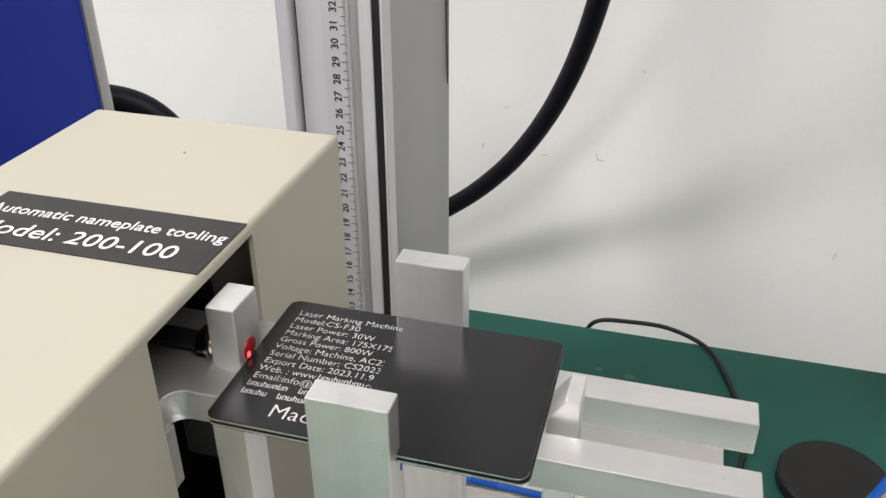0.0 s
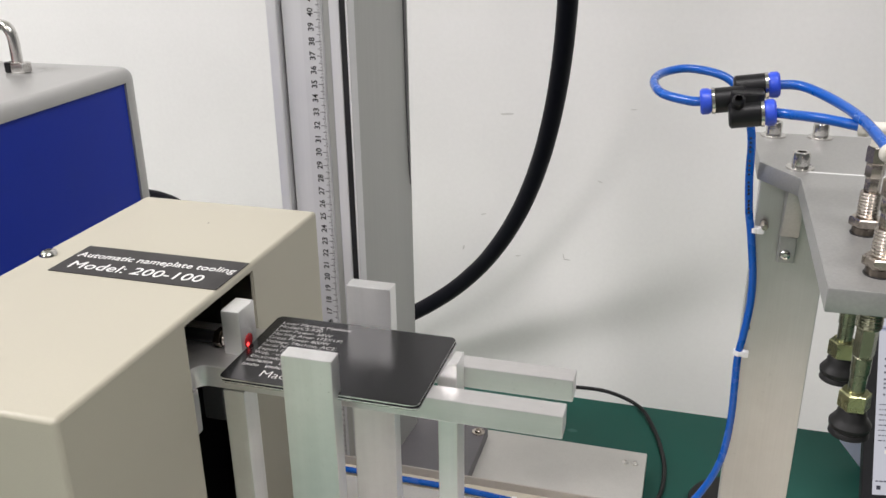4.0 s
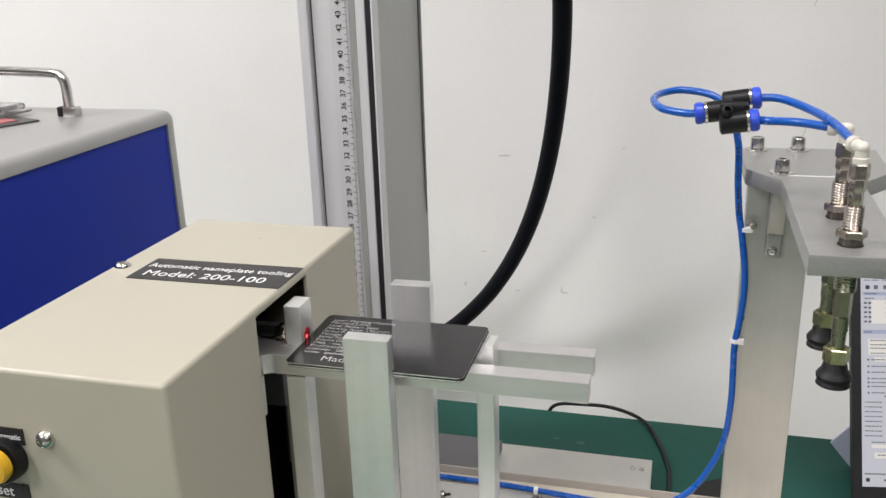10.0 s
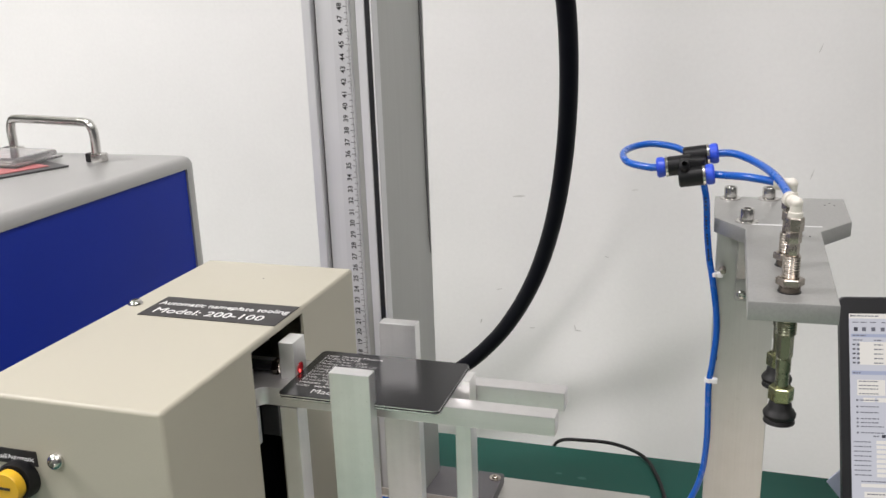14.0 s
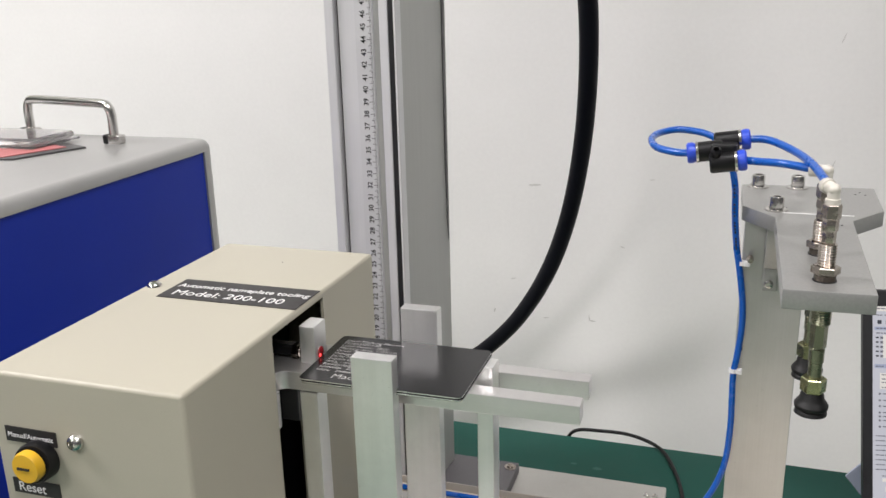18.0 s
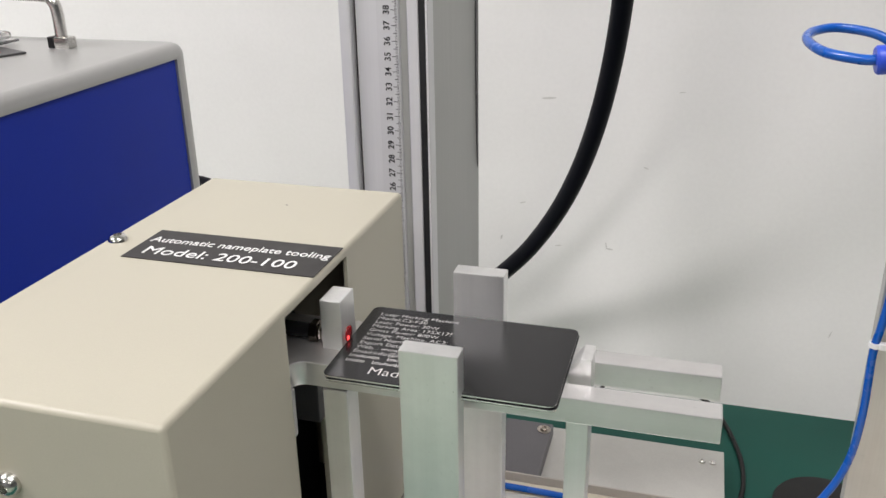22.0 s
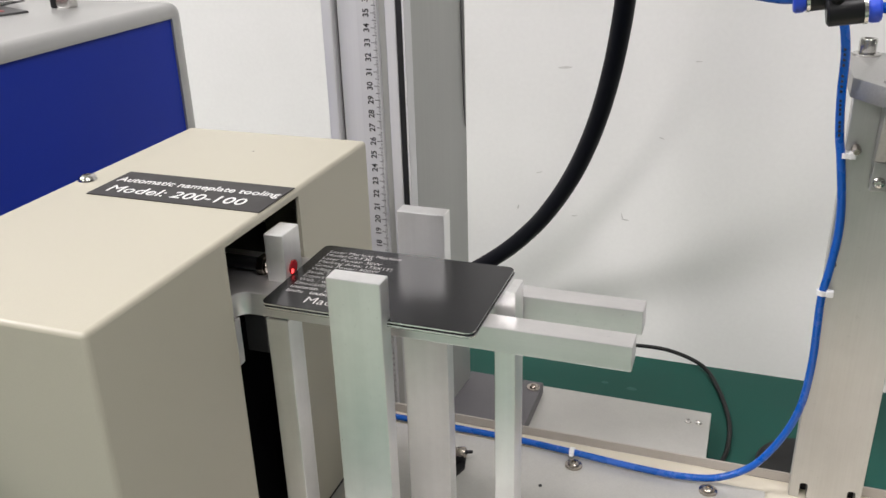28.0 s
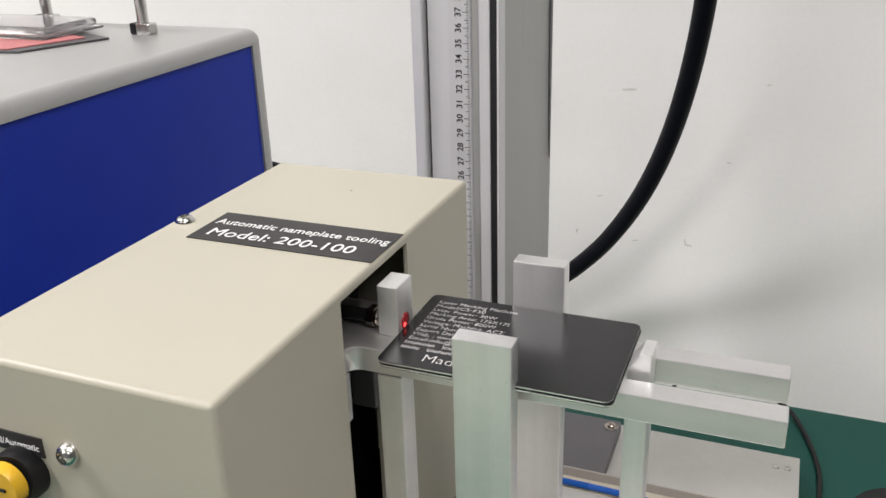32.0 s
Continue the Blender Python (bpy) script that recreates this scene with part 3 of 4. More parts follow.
part("card", extruded([(-0.45, -0.105), (-0.347, -0.083), (-0.326, -0.030), (-0.42, 0.005)], CZ + 0.0016, CZ + 0.0024, 0.0002), RED, card)
case = thing("clear_case", "flat clear plastic case on the cabinet", "box", (-0.38, -0.02, CZ + 0.0024))
part("tray", box(-0.455, -0.345, -0.050, 0.012, CZ + 0.0025, CZ + 0.0045, 0.001), CLEARBOX, case)
part("lid", box(-0.452, -0.348, -0.047, 0.009, CZ + 0.0048, CZ + 0.011, 0.0025), CLEARBOX, case)

# ---------- base housing under the tooling ----------
BASE = 0.0930
base = thing("base_housing", "cream painted steel base housing on the green bench", "machine base", (0.1, -0.25, TABLE))
part("body", box(-0.165, 0.385, -0.352, -0.0835, TABLE + 0.006, BASE, 0.002, 3), CREAM_DULL, base)
part("back_lip", box(-0.163, 0.345, -0.0850, -0.0836, BASE, BASE + 0.0065, 0.0005), LIP, base, "upright cream lip with its shade painted in")
part("end_block", box(0.346, 0.384, -0.14, -0.0836, BASE, BASE + 0.007, 0.001), CREAM_DULL, base)
plate_top = part("cover_plate", box(-0.14, 0.243, -0.346, -0.1000, BASE, BASE + 0.0020, 0.0004), GREYPLATE, base, "pale grey cover plate")
for fx in (-0.14, 0.36):
    for fy in (-0.33, -0.11):
        part("foot", turned([(0.012, 0), (0.013, 1)], (fx, fy, TABLE), (fx, fy, TABLE + 0.0065)), RUBBER, base)
for x, y in ((0.1303, -0.1099), (0.2110, -0.1099), (0.04, -0.30), (0.15, -0.30)):
    s = button_screw("screw", (x, y, BASE + 0.0030), 0.0038, 0.0020, plate_top, NICKEL)
    part("washer", turned([(0.0054, 0), (0.0054, 0.85), (0.0050, 1)], (x, y, BASE + 0.0020), (x, y, BASE + 0.0031)), NICKEL, s)
for x, y in ((0.040, -0.1150), (0.0495, -0.128), (0.115, -0.135), (0.052, -0.160)):
    part("pin_hole", turned([(0.0012, 0), (0.0012, 1)], (x, y, BASE + 0.0018), (x, y, BASE + 0.0023), 10), DARK, plate_top)
fit_thing = thing("air_fitting", "small nickel and black air fitting", "fitting", (0.0615, -0.128, BASE))
part("flange", extruded([(0.0565, -0.1215), (0.0545, -0.1450), (0.0625, -0.1462), (0.0668, -0.1340), (0.0640, -0.1220)], BASE + 0.002, BASE + 0.0034, 0.0003), BLACK, fit_thing)
part("socket", turned([(0.0048, 0), (0.0048, 0.7), (0.0040, 1)], (0.0600, -0.1260, BASE + 0.0034), (0.0605, -0.1260, BASE + 0.0075)), BLACK, fit_thing)
part("collar", turned([(0.0030, 0), (0.0036, 0.15), (0.0036, 0.85), (0.0030, 1), (0.0018, 1), (0.0016, 0.7), (0, 0.7)], (0.0585, -0.1262, BASE + 0.0072), (0.0650, -0.1252, BASE + 0.0085)), NICKEL, fit_thing)
part("stub", rod((0.0645, -0.1252, BASE + 0.0084), (0.0690, -0.1240, BASE + 0.0088), 0.0011, 10), BLACK, fit_thing)

# ---------- tooling box ----------
BX0, BY0, BY1, BZ = -0.1205, -0.3455, -0.1045, 0.2938
tooling = thing("tooling_box", "cream powder-coated nameplate feeder housing", "machine", (-0.06, -0.22, BASE))
body = box(BX0, 0.0, BY0, BY1, BASE + 0.0042, BZ, 0.0022, 4)
body = carve(body, [box(BX0 + 0.002, -0.002, BY0 + 0.002, BY1 - 0.002, BASE - 0.01, BZ - 0.002, 0), box(-0.01, 0.01, -0.2570, -0.1890, 0.2480, BZ - 0.0042, 0.0006, 1), box(-0.0101, 0.0101, -0.2572, -0.2270, 0.115, 0.2600, 0.0006, 1)])
part("housing", body, CREAM, tooling, "cream sheet-metal cover with a tall side opening", smooth=30)
# Added black slab stands in for the shaded gap under the housing.
part("gap_slab", box(BX0 + 0.0012, -0.0012, BY0 + 0.0012, BY1 - 0.0012, BASE + 0.002, BASE + 0.0060, 0), RUBBER, tooling, "black slab for the dark gap under the housing")
part("top_speck", turned([(0.0007, 0), (0.0006, 1)], (-0.0545, -0.1400, BZ - 0.0001), (-0.0545, -0.1400, BZ + 0.0001), 8), DARKGREY, tooling, "tiny dark speck in the paint")
# Near-black panels inside the hollow housing, seen through the side opening.
part("inner_back", box(-0.075, -0.072, BY0 + 0.004, BY1 - 0.004, BASE + 0.002, BZ - 0.004, 0), INNER, tooling, "dark panel inside the opening")
part("black_inner_panel", box(-0.0300, -0.0280, -0.275, -0.180, BASE + 0.002, 0.222, 0), DARK, tooling, "black panel inside the opening")
part("label_plate", box(-0.0996, -0.0008, -0.2255, -0.1905, BZ + 0.0001, BZ + 0.0005, 0), BLACKLAB, tooling, "black label with white lettering")
for text, size, x0, x1, y in (("Automatic nameplate tooling", 0.0085, -0.0968, -0.0020, -0.2056), ("Model: 200-100", 0.0118, -0.0922, -0.0136, -0.2198)):
    row = writing(text, size, pose(0, 0, BZ + 0.0007))
    lo, hi = min(v.co.x for v in row.verts), max(v.co.x for v in row.verts)
    for v in row.verts:
        v.co.x, v.co.y = x0 + (v.co.x - lo) * (x1 - x0) / (hi - lo), y + v.co.y
    part("label_text", row, WHITEINK, tooling, "white lettering")
button_screw("dome_screw", (-0.1139, -0.2072, BZ), 0.0050, 0.0030, tooling)
FY = BY0 - 0.0004
part("switch_label", box(-0.1127, -0.0800, FY - 0.0002, BY0 + 0.0005, 0.2540, 0.2627, 0), BLACKLAB, tooling, "black switch label")
part("switch_text", writing("Manual/Automatic", 0.0040, pose(-0.1112, FY - 0.0004, 0.2568, 90, 0, 0)), WHITEINK, tooling)
SX, SZ = -0.0895, 0.2480
sw = part("selector", turned([(0.0110, 0), (0.0110, 0.75), (0.0100, 1)], (SX - 0.002, BY0, SZ - 0.002), (SX, BY0 - 0.010, SZ), 28), BLACK, tooling, "black selector collar")
part("selector_cap", turned([(0.0086, 0), (0.0088, 0.6), (0.0080, 1), (0, 1.02)], (SX, BY0 - 0.0095, SZ), (SX, BY0 - 0.0145, SZ), 28), YELLOW, sw, "yellow cap")
part("cap_mark", box(SX - 0.0045, SX + 0.0030, BY0 - 0.0152, BY0 - 0.0145, SZ - 0.0006, SZ + 0.0006, 0), INK, sw)
part("reset_label", box(-0.1136, -0.0830, FY - 0.0002, BY0 + 0.0005, 0.2228, 0.2315, 0), BLACKLAB, tooling, "black Reset label")
part("reset_text", writing("Reset", 0.0080, pose(-0.1102, FY - 0.0004, 0.2245, 90, 0, 0)), WHITEINK, tooling)
rb = part("reset_ring", turned([(0.0105, 0), (0.0105, 0.5), (0.0090, 1), (0.0075, 1), (0.0072, 0.6)], (-0.0980, BY0, 0.2095), (-0.0980, BY0 - 0.005, 0.2095), 28), CHROME, tooling, "steel push button ring")
part("reset_cap", turned([(0.0070, 0), (0.0070, 0.8), (0.006, 1), (0, 1)], (-0.0980, BY0 - 0.002, 0.2095), (-0.0980, BY0 - 0.0045, 0.2095), 24), CHROME, rb)
button_screw("front_screw", (-0.0675, BY0, 0.2592), 0.0048, 0.004, tooling, normal=(0, -1, 0))

# ---------- lifting fork ----------
BT, BB = 0.2624, 0.2508
fork = thing("lifting_fork", "milled aluminium two-armed lifting fork", "fork", (0.0, -0.225, BB))


def fork_outline(x1, r=0.0060):
    """Plan of the fork: a wide root inside the box, a round inner corner and two arms."""
    pts = [(-0.0400, -0.2556), (-0.0040, -0.2556)]
    for k in range(8):
        a = radians(180 - 90 * k / 7)
        pts.append((-0.0040 + r + r * math.cos(a), -0.2509 + r * math.sin(a)))
    return pts + [(x1, -0.2449), (x1, -0.2332), (0.0140, -0.2332), (0.0140, -0.2133), (x1, -0.2133), (x1, -0.2020), (-0.0400, -0.2020)]


part("fork_bar", extruded(fork_outline(0.1762), BB, BT, 0.0005), ALU_X, fork)
part("lug", extruded([(-0.0120, BB - 0.0002), (-0.0030, BB - 0.0002), (-0.0030, 0.2268), (-0.0120, 0.2215)], -0.2554, -0.2482, 0.0005, "xz"), ALU_X, fork, "short lug under the root")
part("lift_plate", box(-0.0112, 0.0006, -0.2330, -0.2022, 0.2230, BB - 0.0003, 0.0005), DARKGREY, fork, "dark lift plate behind the opening")

# ---------- guide posts ----------


def post(x0, x1, y0, y1, z1, label):
    t = thing("guide_post", label, "post", ((x0 + x1) / 2, (y0 + y1) / 2, BASE + 0.002), group="guide posts round the plates")
    part("bar", box(x0, x1, y0, y1, BASE + 0.002, z1, 0.0006), ALU, t)
    return t


front_post = post(0.0509, 0.0755, -0.2622, -0.2532, 0.2846, "flat sawn aluminium guide post before the plates")
for mx, mz in ((0.0735, 0.2690), (0.0523, 0.2032)):
    part("pin_mark", turned([(0.0002, 0), (0.0002, 1)], (mx, -0.2622, mz), (mx, -0.26225, mz), 8), ANOD_GREY, front_post)
post(0.0536, 0.0779, -0.1903, -0.1811, 0.2876, "flat sawn aluminium guide post behind the plates")
post(0.0090, 0.0205, -0.2455, -0.2325, BB - 0.0004, "square aluminium post under the fork")
stop = thing("end_stop", "square aluminium end stop post with a chamfered lead-in", "post", (0.119, -0.225, BASE + 0.002), group="guide posts round the plates")
part("bar", extruded([(0.1140, BASE + 0.002), (0.1237, BASE + 0.002), (0.1237, 0.2716), (0.1192, 0.2716), (0.1140, 0.2640)], -0.2285, -0.2150, 0.0005, "xz"), ALU, stop)

# ---------- sensor ----------
sensor = thing("proximity_sensor", "aluminium sensor block with a red indicator light", "sensor", (0.0085, -0.223, BT))
part("block", box(0.0040, 0.0141, -0.2318, -0.2160, BT, 0.2865, 0.0006), ALU, sensor)
SZ = 0.2662  # sensor axis
barrel = part("barrel", rod((-0.045, -0.2235, SZ), (0.0040, -0.2235, SZ), 0.0034), BLACK, sensor, "black sensor barrel")
part("nut", hexnut((-0.0045, -0.2235, SZ), (-0.0005, -0.2235, SZ), 0.0056), DARKNICKEL, barrel)
part("spacer", thread((-0.0005, -0.2235, SZ), (0.0040, -0.2235, SZ), 0.0040), NICKEL, barrel)
part("tail", tube([(-0.045, -0.2235, SZ), (-0.055, -0.2235, 0.264), (-0.068, -0.224, 0.254)], 0.0022, 10), BLACK, barrel)
part("bezel", turned([(0.0038, 0), (0.0038, 0.6), (0.0033, 1), (0, 1)], (0.0141, -0.2249, SZ + 0.0016), (0.0147, -0.2249, SZ + 0.0016), 20), DARKRED, sensor, "dark red lens")
part("lens", turned([(0.0011, 0), (0.0010, 0.7), (0, 1.0)], (0.0147, -0.2270, SZ + 0.0006), (0.0151, -0.2270, SZ + 0.0006), 12), LED, sensor, "glowing red point")

# ---------- nameplates ----------
PX0, PX1, PY0, PY1 = 0.0144, 0.1134, -0.2569, -0.1907
PT = 0.2651
for k in range(2):
    z1 = PT - 0.00130 * (1 - k)
    dx, dy = (0.0, 0.0) if k else (0.0006, -0.0005)
    plate = thing("nameplate", "black anodised nameplate, half engraved with white lettering" if k else "blank black anodised nameplate under the engraved one", "nameplate", ((PX0 + PX1) / 2, (PY0 + PY1) / 2, z1), group="stack of nameplates")
    inset = 0.00018
    part("face", extruded(rounded(PX0 + dx, PX1 + dx, PY0 + dy, PY1 + dy, 0.0035), z1 - 0.0002, z1, 0.00006), BLACKPL, plate, "glossy black anodised face")
    part("sheet", extruded(rounded(PX0 + dx, PX1 + dx, PY0 + dy, PY1 + dy, 0.0035), z1 - 0.00105, z1 - 0.00021, 0.00018), EDGE, plate, "bare metal edge")
    part("film", extruded(rounded(PX0 + dx + inset, PX1 + dx - inset, PY0 + dy + inset, PY1 + dy - inset, 0.0035), z1 - 0.00129, z1 - 0.00106, 0), BLACKPL, plate)
lines = bmesh.new()


def engrave(text, u, v, size, width=None):
    """Words cut into the top plate: u, v from its near left corner."""
    w = writing(text, size, pose(0, 0, 0), lift=0.00003, bold=-0.00006 - 0.008 * max(0, size - 0.005))
    span = max(q.co.x for q in w.verts)
    for q in w.verts:
        q.co = Vector((PX0 + u + q.co.x * ((width or span) / span), PY0 + v + q.co.y, PT + 0.00008 + q.co.z))
    merge(lines, w)


def engraved_bar(u, v, width, height, slant=0.0):
    """A plain bar in place of small print that is not lettered."""
    q = bmesh.new()
    q.faces.new([q.verts.new((PX0 + x, PY0 + y, PT + 0.00011)) for x, y in ((u, v), (u + width, v), (u + width + slant * height, v + height), (u + slant * height, v + height))])
    merge(lines, q)


LINE = 0.00404
words = (("Laser Marking Machine", 0.0388), ("Model:CS-F30", 0.0243), ("Laser Power: 30W", 0.0311), ("Marking Area: 175X175mm", 0.0452), ("Gross Power: 800W", 0.0333), ("Voltage: Machine, AC220V 1Phase 50HZ", 0.0679),
         ("Serial Number: CS20230908L-GR", 0.0561), ("Export Date: 2023.11.9", 0.0378), ("Web. : www.", 0.0205), ("Email:info@", 0.0200))
for k, (text, width) in enumerate(words):
    engrave(text, 0.0055, 0.0577 - LINE * k, 0.0041, width)
engrave(".com", 0.0412, 0.0577 - LINE * 8, 0.0041, 0.0070)
for k, u0, n in ((8, 0.0262, 9), (9, 0.0260, 9), (10, 0.0055, 8), (10, 0.0230, 12), (11, 0.0055, 5), (11, 0.0175, 8)):
    for c in range(n):
        engraved_bar(u0 + 0.00175 * c, 0.0578 - LINE * k, 0.00035, 0.0019 if c % 3 else 0.0026, 0.0)
        engraved_bar(u0 + 0.00175 * c, 0.0578 - LINE * k + 0.0016 * (c % 2), 0.0012, 0.0003)
        engraved_bar(u0 + 0.00175 * c + 0.0010, 0.0578 - LINE * k, 0.00035, 0.0018)
engrave("Made in China", 0.0180, 0.0052, 0.0082, 0.0482)
# the marking has come this far across the plate
DONE = 0.0440
bmesh.ops.bisect_plane(lines, geom=lines.verts[:] + lines.edges[:] + lines.faces[:], plane_co=(PX0 + DONE, 0, 0), plane_no=(1, 0, 0), clear_outer=True)
part("engraving", lines, MARK, plate, "white engraved lettering")

# ---------- pick-up arm ----------
AZ0, AZ1 = 0.3336, 0.3432
arm = thing("pickup_arm", "aluminium pick-up arm on a flat upright with vacuum cups", "machine arm", (0.275, -0.093, BASE))
slots = [box(x - 0.0022, x + 0.0022, -0.12, -0.07, BASE - 0.01, BASE + 0.0105, 0.0015, 3) for x in (0.2635, 0.2892)]
part("upright", carve(box(0.2560, 0.2945, -0.0970, -0.0890, BASE, AZ0, 0.0006), slots), POSTM, arm, "brushed flat upright with slotted foot")
# Added dark plates behind the foot slots stand in for their shade.
for x in (0.2635, 0.2892):
    part("slot_dark_back", box(x - 0.0030, x + 0.0030, -0.0888, -0.0878, BASE, BASE + 0.012, 0), DARK, arm)
part("arm_plate", extruded([(0.2535, -0.0400), (0.2537, -0.1030), (0.2720, -0.1285), (0.2703, -0.2622), (0.3105, -0.2610), (0.3147, -0.1285), (0.3350, -0.1000), (0.3375, -0.0370)], AZ0, AZ1, 0.0005), ARM, arm, "grey aluminium T-shaped plate")
# Thin white strip paints the bright glint along the plate's seam.
part("seam_highlight", box(0.2750, 0.3165, -0.1174, -0.1159, AZ1, AZ1 + 0.0002, 0), WHITEINK, arm, "white strip painting the highlight along the seam")
bracket = part("bracket", extruded([(-0.0971, 0.3350), (-0.1150, 0.3348), (-0.1032, 0.3026), (-0.0971, 0.3026)], 0.2690, 0.2785, 0.0005, "yz"), ARM, arm, "sloping angle bracket under the plate")
part("bracket_foot", box(0.2692, 0.2783, -0.1020, -0.0971, 0.2870, 0.3024, 0.0008), ARM, bracket)
button_screw("bracket_screw", (0.2731, -0.1020, 0.2918), 0.0030, 0.0014, bracket, normal=(0, -1, 0))
for x, y in ((0.2638, -0.0475), (0.2890, -0.0460), (0.2731, -0.1110)):
    cap_screw("cap_screw", (x, y, AZ1), 0.0044, 0.0088, arm, washer=0.0070)
for x, y in ((0.327, -0.052), (0.3235, -0.058), (0.3295, -0.058), (0.3075, -0.140), (0.3035, -0.1400)):
    part("pin_mark", turned([(0.0006, 0), (0.0006, 1)], (x, y, AZ1), (x, y, AZ1 + 0.0002), 8), DARK, arm)
part("pin", turned([(0.0014, 0), (0.0014, 0.7), (0.0022, 0.72), (0.0022, 1)], (0.2585, -0.0970, 0.245), (0.2585, -0.1000, 0.245), 12), BLACK, arm)


def suction(x, y, drop):
    """One spring rod with its cup, nuts and white elbow."""
    s = part("vacuum_rod", rod((x, y, 0.288 - drop), (x, y, AZ1), 0.0032), ROD, arm, "olive plated spring rod")
    part("lower_thread", thread((x, y, 0.3215), (x, y, AZ0 + 0.0005), 0.0049, 0.0013, 0.0003), ROD, s)
    part("guide_sleeve", rod((x, y, 0.309), (x, y, 0.3215), 0.0040, 6, 0.0005), ROD, s, "six-sided olive plated sleeve")
    part("sleeve", rod((x, y, 0.3015), (x, y, 0.309), 0.0036), ROD, s)
    part("slot_ring", turned([(0.0055, 0), (0.0055, 1)], (x, y, AZ1), (x, y, AZ1 + 0.0004), 24), DARK, s)
    part("flange", turned([(0.0050, 0), (0.0050, 0.9), (0.0046, 1)], (x, y, AZ1 + 0.0004), (x, y, 0.3466), 24), DARKNICKEL, s, "nickel flange with dark reflections painted in")
    part("lock_nut", hexnut((x, y, 0.3466), (x, y, 0.3505), 0.0066), NICKEL, s)
    part("collar", thread((x, y, 0.3505), (x, y, 0.3612), 0.0042, 0.0012, 0.00030), NICKEL, s, "threaded nickel collar")
    part("neck", hexnut((x, y, 0.3612), (x, y, 0.3675), 0.0031), NICKEL, s)
    part("hex_body", hexnut((x, y, 0.3675), (x, y, 0.3733), 0.0037), NICKEL, s)
    part("hex_head", hexnut((x, y, 0.3733), (x, y, 0.3802), 0.0043), NICKEL, s)
    hx = part("hex_foot", hexnut((x, y, 0.2815 - drop), (x, y, 0.2890 - drop), 0.0060), BRASS, s, "yellow plated hexagon")
    cup = [(0.0042, 1), (0.0054, 0.86), (0.0058, 0.66), (0.0069, 0.55), (0.0080, 0.40), (0.0078, 0.26), (0.0067, 0.18), (0.0075, 0.08), (0.0077, 0), (0.0060, 0.02), (0.0035, 0.3), (0, 0.3)]
    part("cup", turned(cup[::-1], (x, y, 0.2700 - drop), (x, y, 0.2818 - drop), 28), RUBBER, s, "black rubber vacuum cup")
    return s


front_rod = suction(0.2895, -0.2445, -0.0045)
back_rod = suction(0.2905, -0.2010, -0.0045)


def elbow(parent, x, y, way):
    """White right-angle fitting on top of a rod, opening towards way."""
    d = Vector(way).normalized()
    c = Vector((x, y, 0.3868))
    b = turned([(0.0034, 0), (0.0034, 0.35), (0.0028, 0.4), (0.0028, 1)], (x, y, 0.3802), (x, y, 0.3868))
    merge(b, turned([(0.0008, 0), (0.0021, 0.12), (0.0029, 0.35), (0.0030, 0.5), (0.0029, 0.65), (0.0021, 0.88), (0.0008, 1)], (x, y, 0.3838), (x, y, 0.3898)))
    merge(b, turned([(0.0028, 0), (0.0028, 0.55), (0.0036, 0.58), (0.0036, 0.95), (0.0033, 1)], c, c + d * 0.0085))
    part("elbow", b, WHITEPL, parent, "white plastic elbow fitting")
    return c + d * 0.0085


w1 = Vector((-0.35, 0.93, 0.06))
w2 = Vector((-0.95, 0.3, 0.0))
e1 = elbow(front_rod, 0.2895, -0.2445, w1)
e2 = elbow(back_rod, 0.2905, -0.2010, w2)

# ---------- air tubes and branch ----------
wye = thing("tube_branch", "black Y-shaped tube branch with blue rings", "fitting", (0.236, -0.171, 0.387))
yd = Vector((0.97, 0.05, 0.13)).normalized()
c0, c1, c2 = Vector((0.2235, -0.1700, 0.3880)), Vector((0.2510, -0.1600, 0.3946)), Vector((0.2495, -0.1775, 0.3861))


def barrel_of(a, c, r):
    return turned([(r * 0.8, 0), (r, 0.06), (r, 0.94), (r * 0.85, 1)], a, c, 20)


yb = barrel_of(c0 + yd * 0.002, c0 + yd * 0.0165, 0.0056)
merge(yb, barrel_of(c1 - yd * 0.0165, c1 - yd * 0.002, 0.0056))
merge(yb, barrel_of(c2 - yd * 0.0165, c2 - yd * 0.002, 0.0056))
hub = (c0 + c1 + c2) / 3
merge(yb, extruded(rounded(hub.x - 0.008, hub.x + 0.006, hub.y - 0.010, hub.y + 0.009, 0.004), hub.z - 0.0045, hub.z + 0.0045, 0.001))
part("body", yb, BLACK, wye)
part("eye", turned([(0.0028, 0), (0.0028, 0.8), (0.0016, 1), (0.0016, 0.4), (0, 0.4)], (hub.x - 0.005, hub.y - 0.0105, hub.z - 0.001), (hub.x - 0.005, hub.y - 0.0145, hub.z + 0.0034), 16), BLACK, wye)
for c, s in ((c0, -1), (c1, 1), (c2, 1)):
    part("ring", turned([(0.0050, 0), (0.0058, 0.3), (0.0058, 0.8), (0.0050, 1), (0.003, 1)], c - yd * 0.002 * s, c + yd * 0.0028 * s, 20), RING, wye, "blue release ring")
    part("collar", turned([(0.0059, 0), (0.0059, 1)], c - yd * 0.0034 * s, c - yd * 0.0021 * s, 20), CHROME, wye)

air = thing("air_tube", "blue pneumatic tube looping from the branch down the upright", "tube", (0.25, -0.1, BASE))
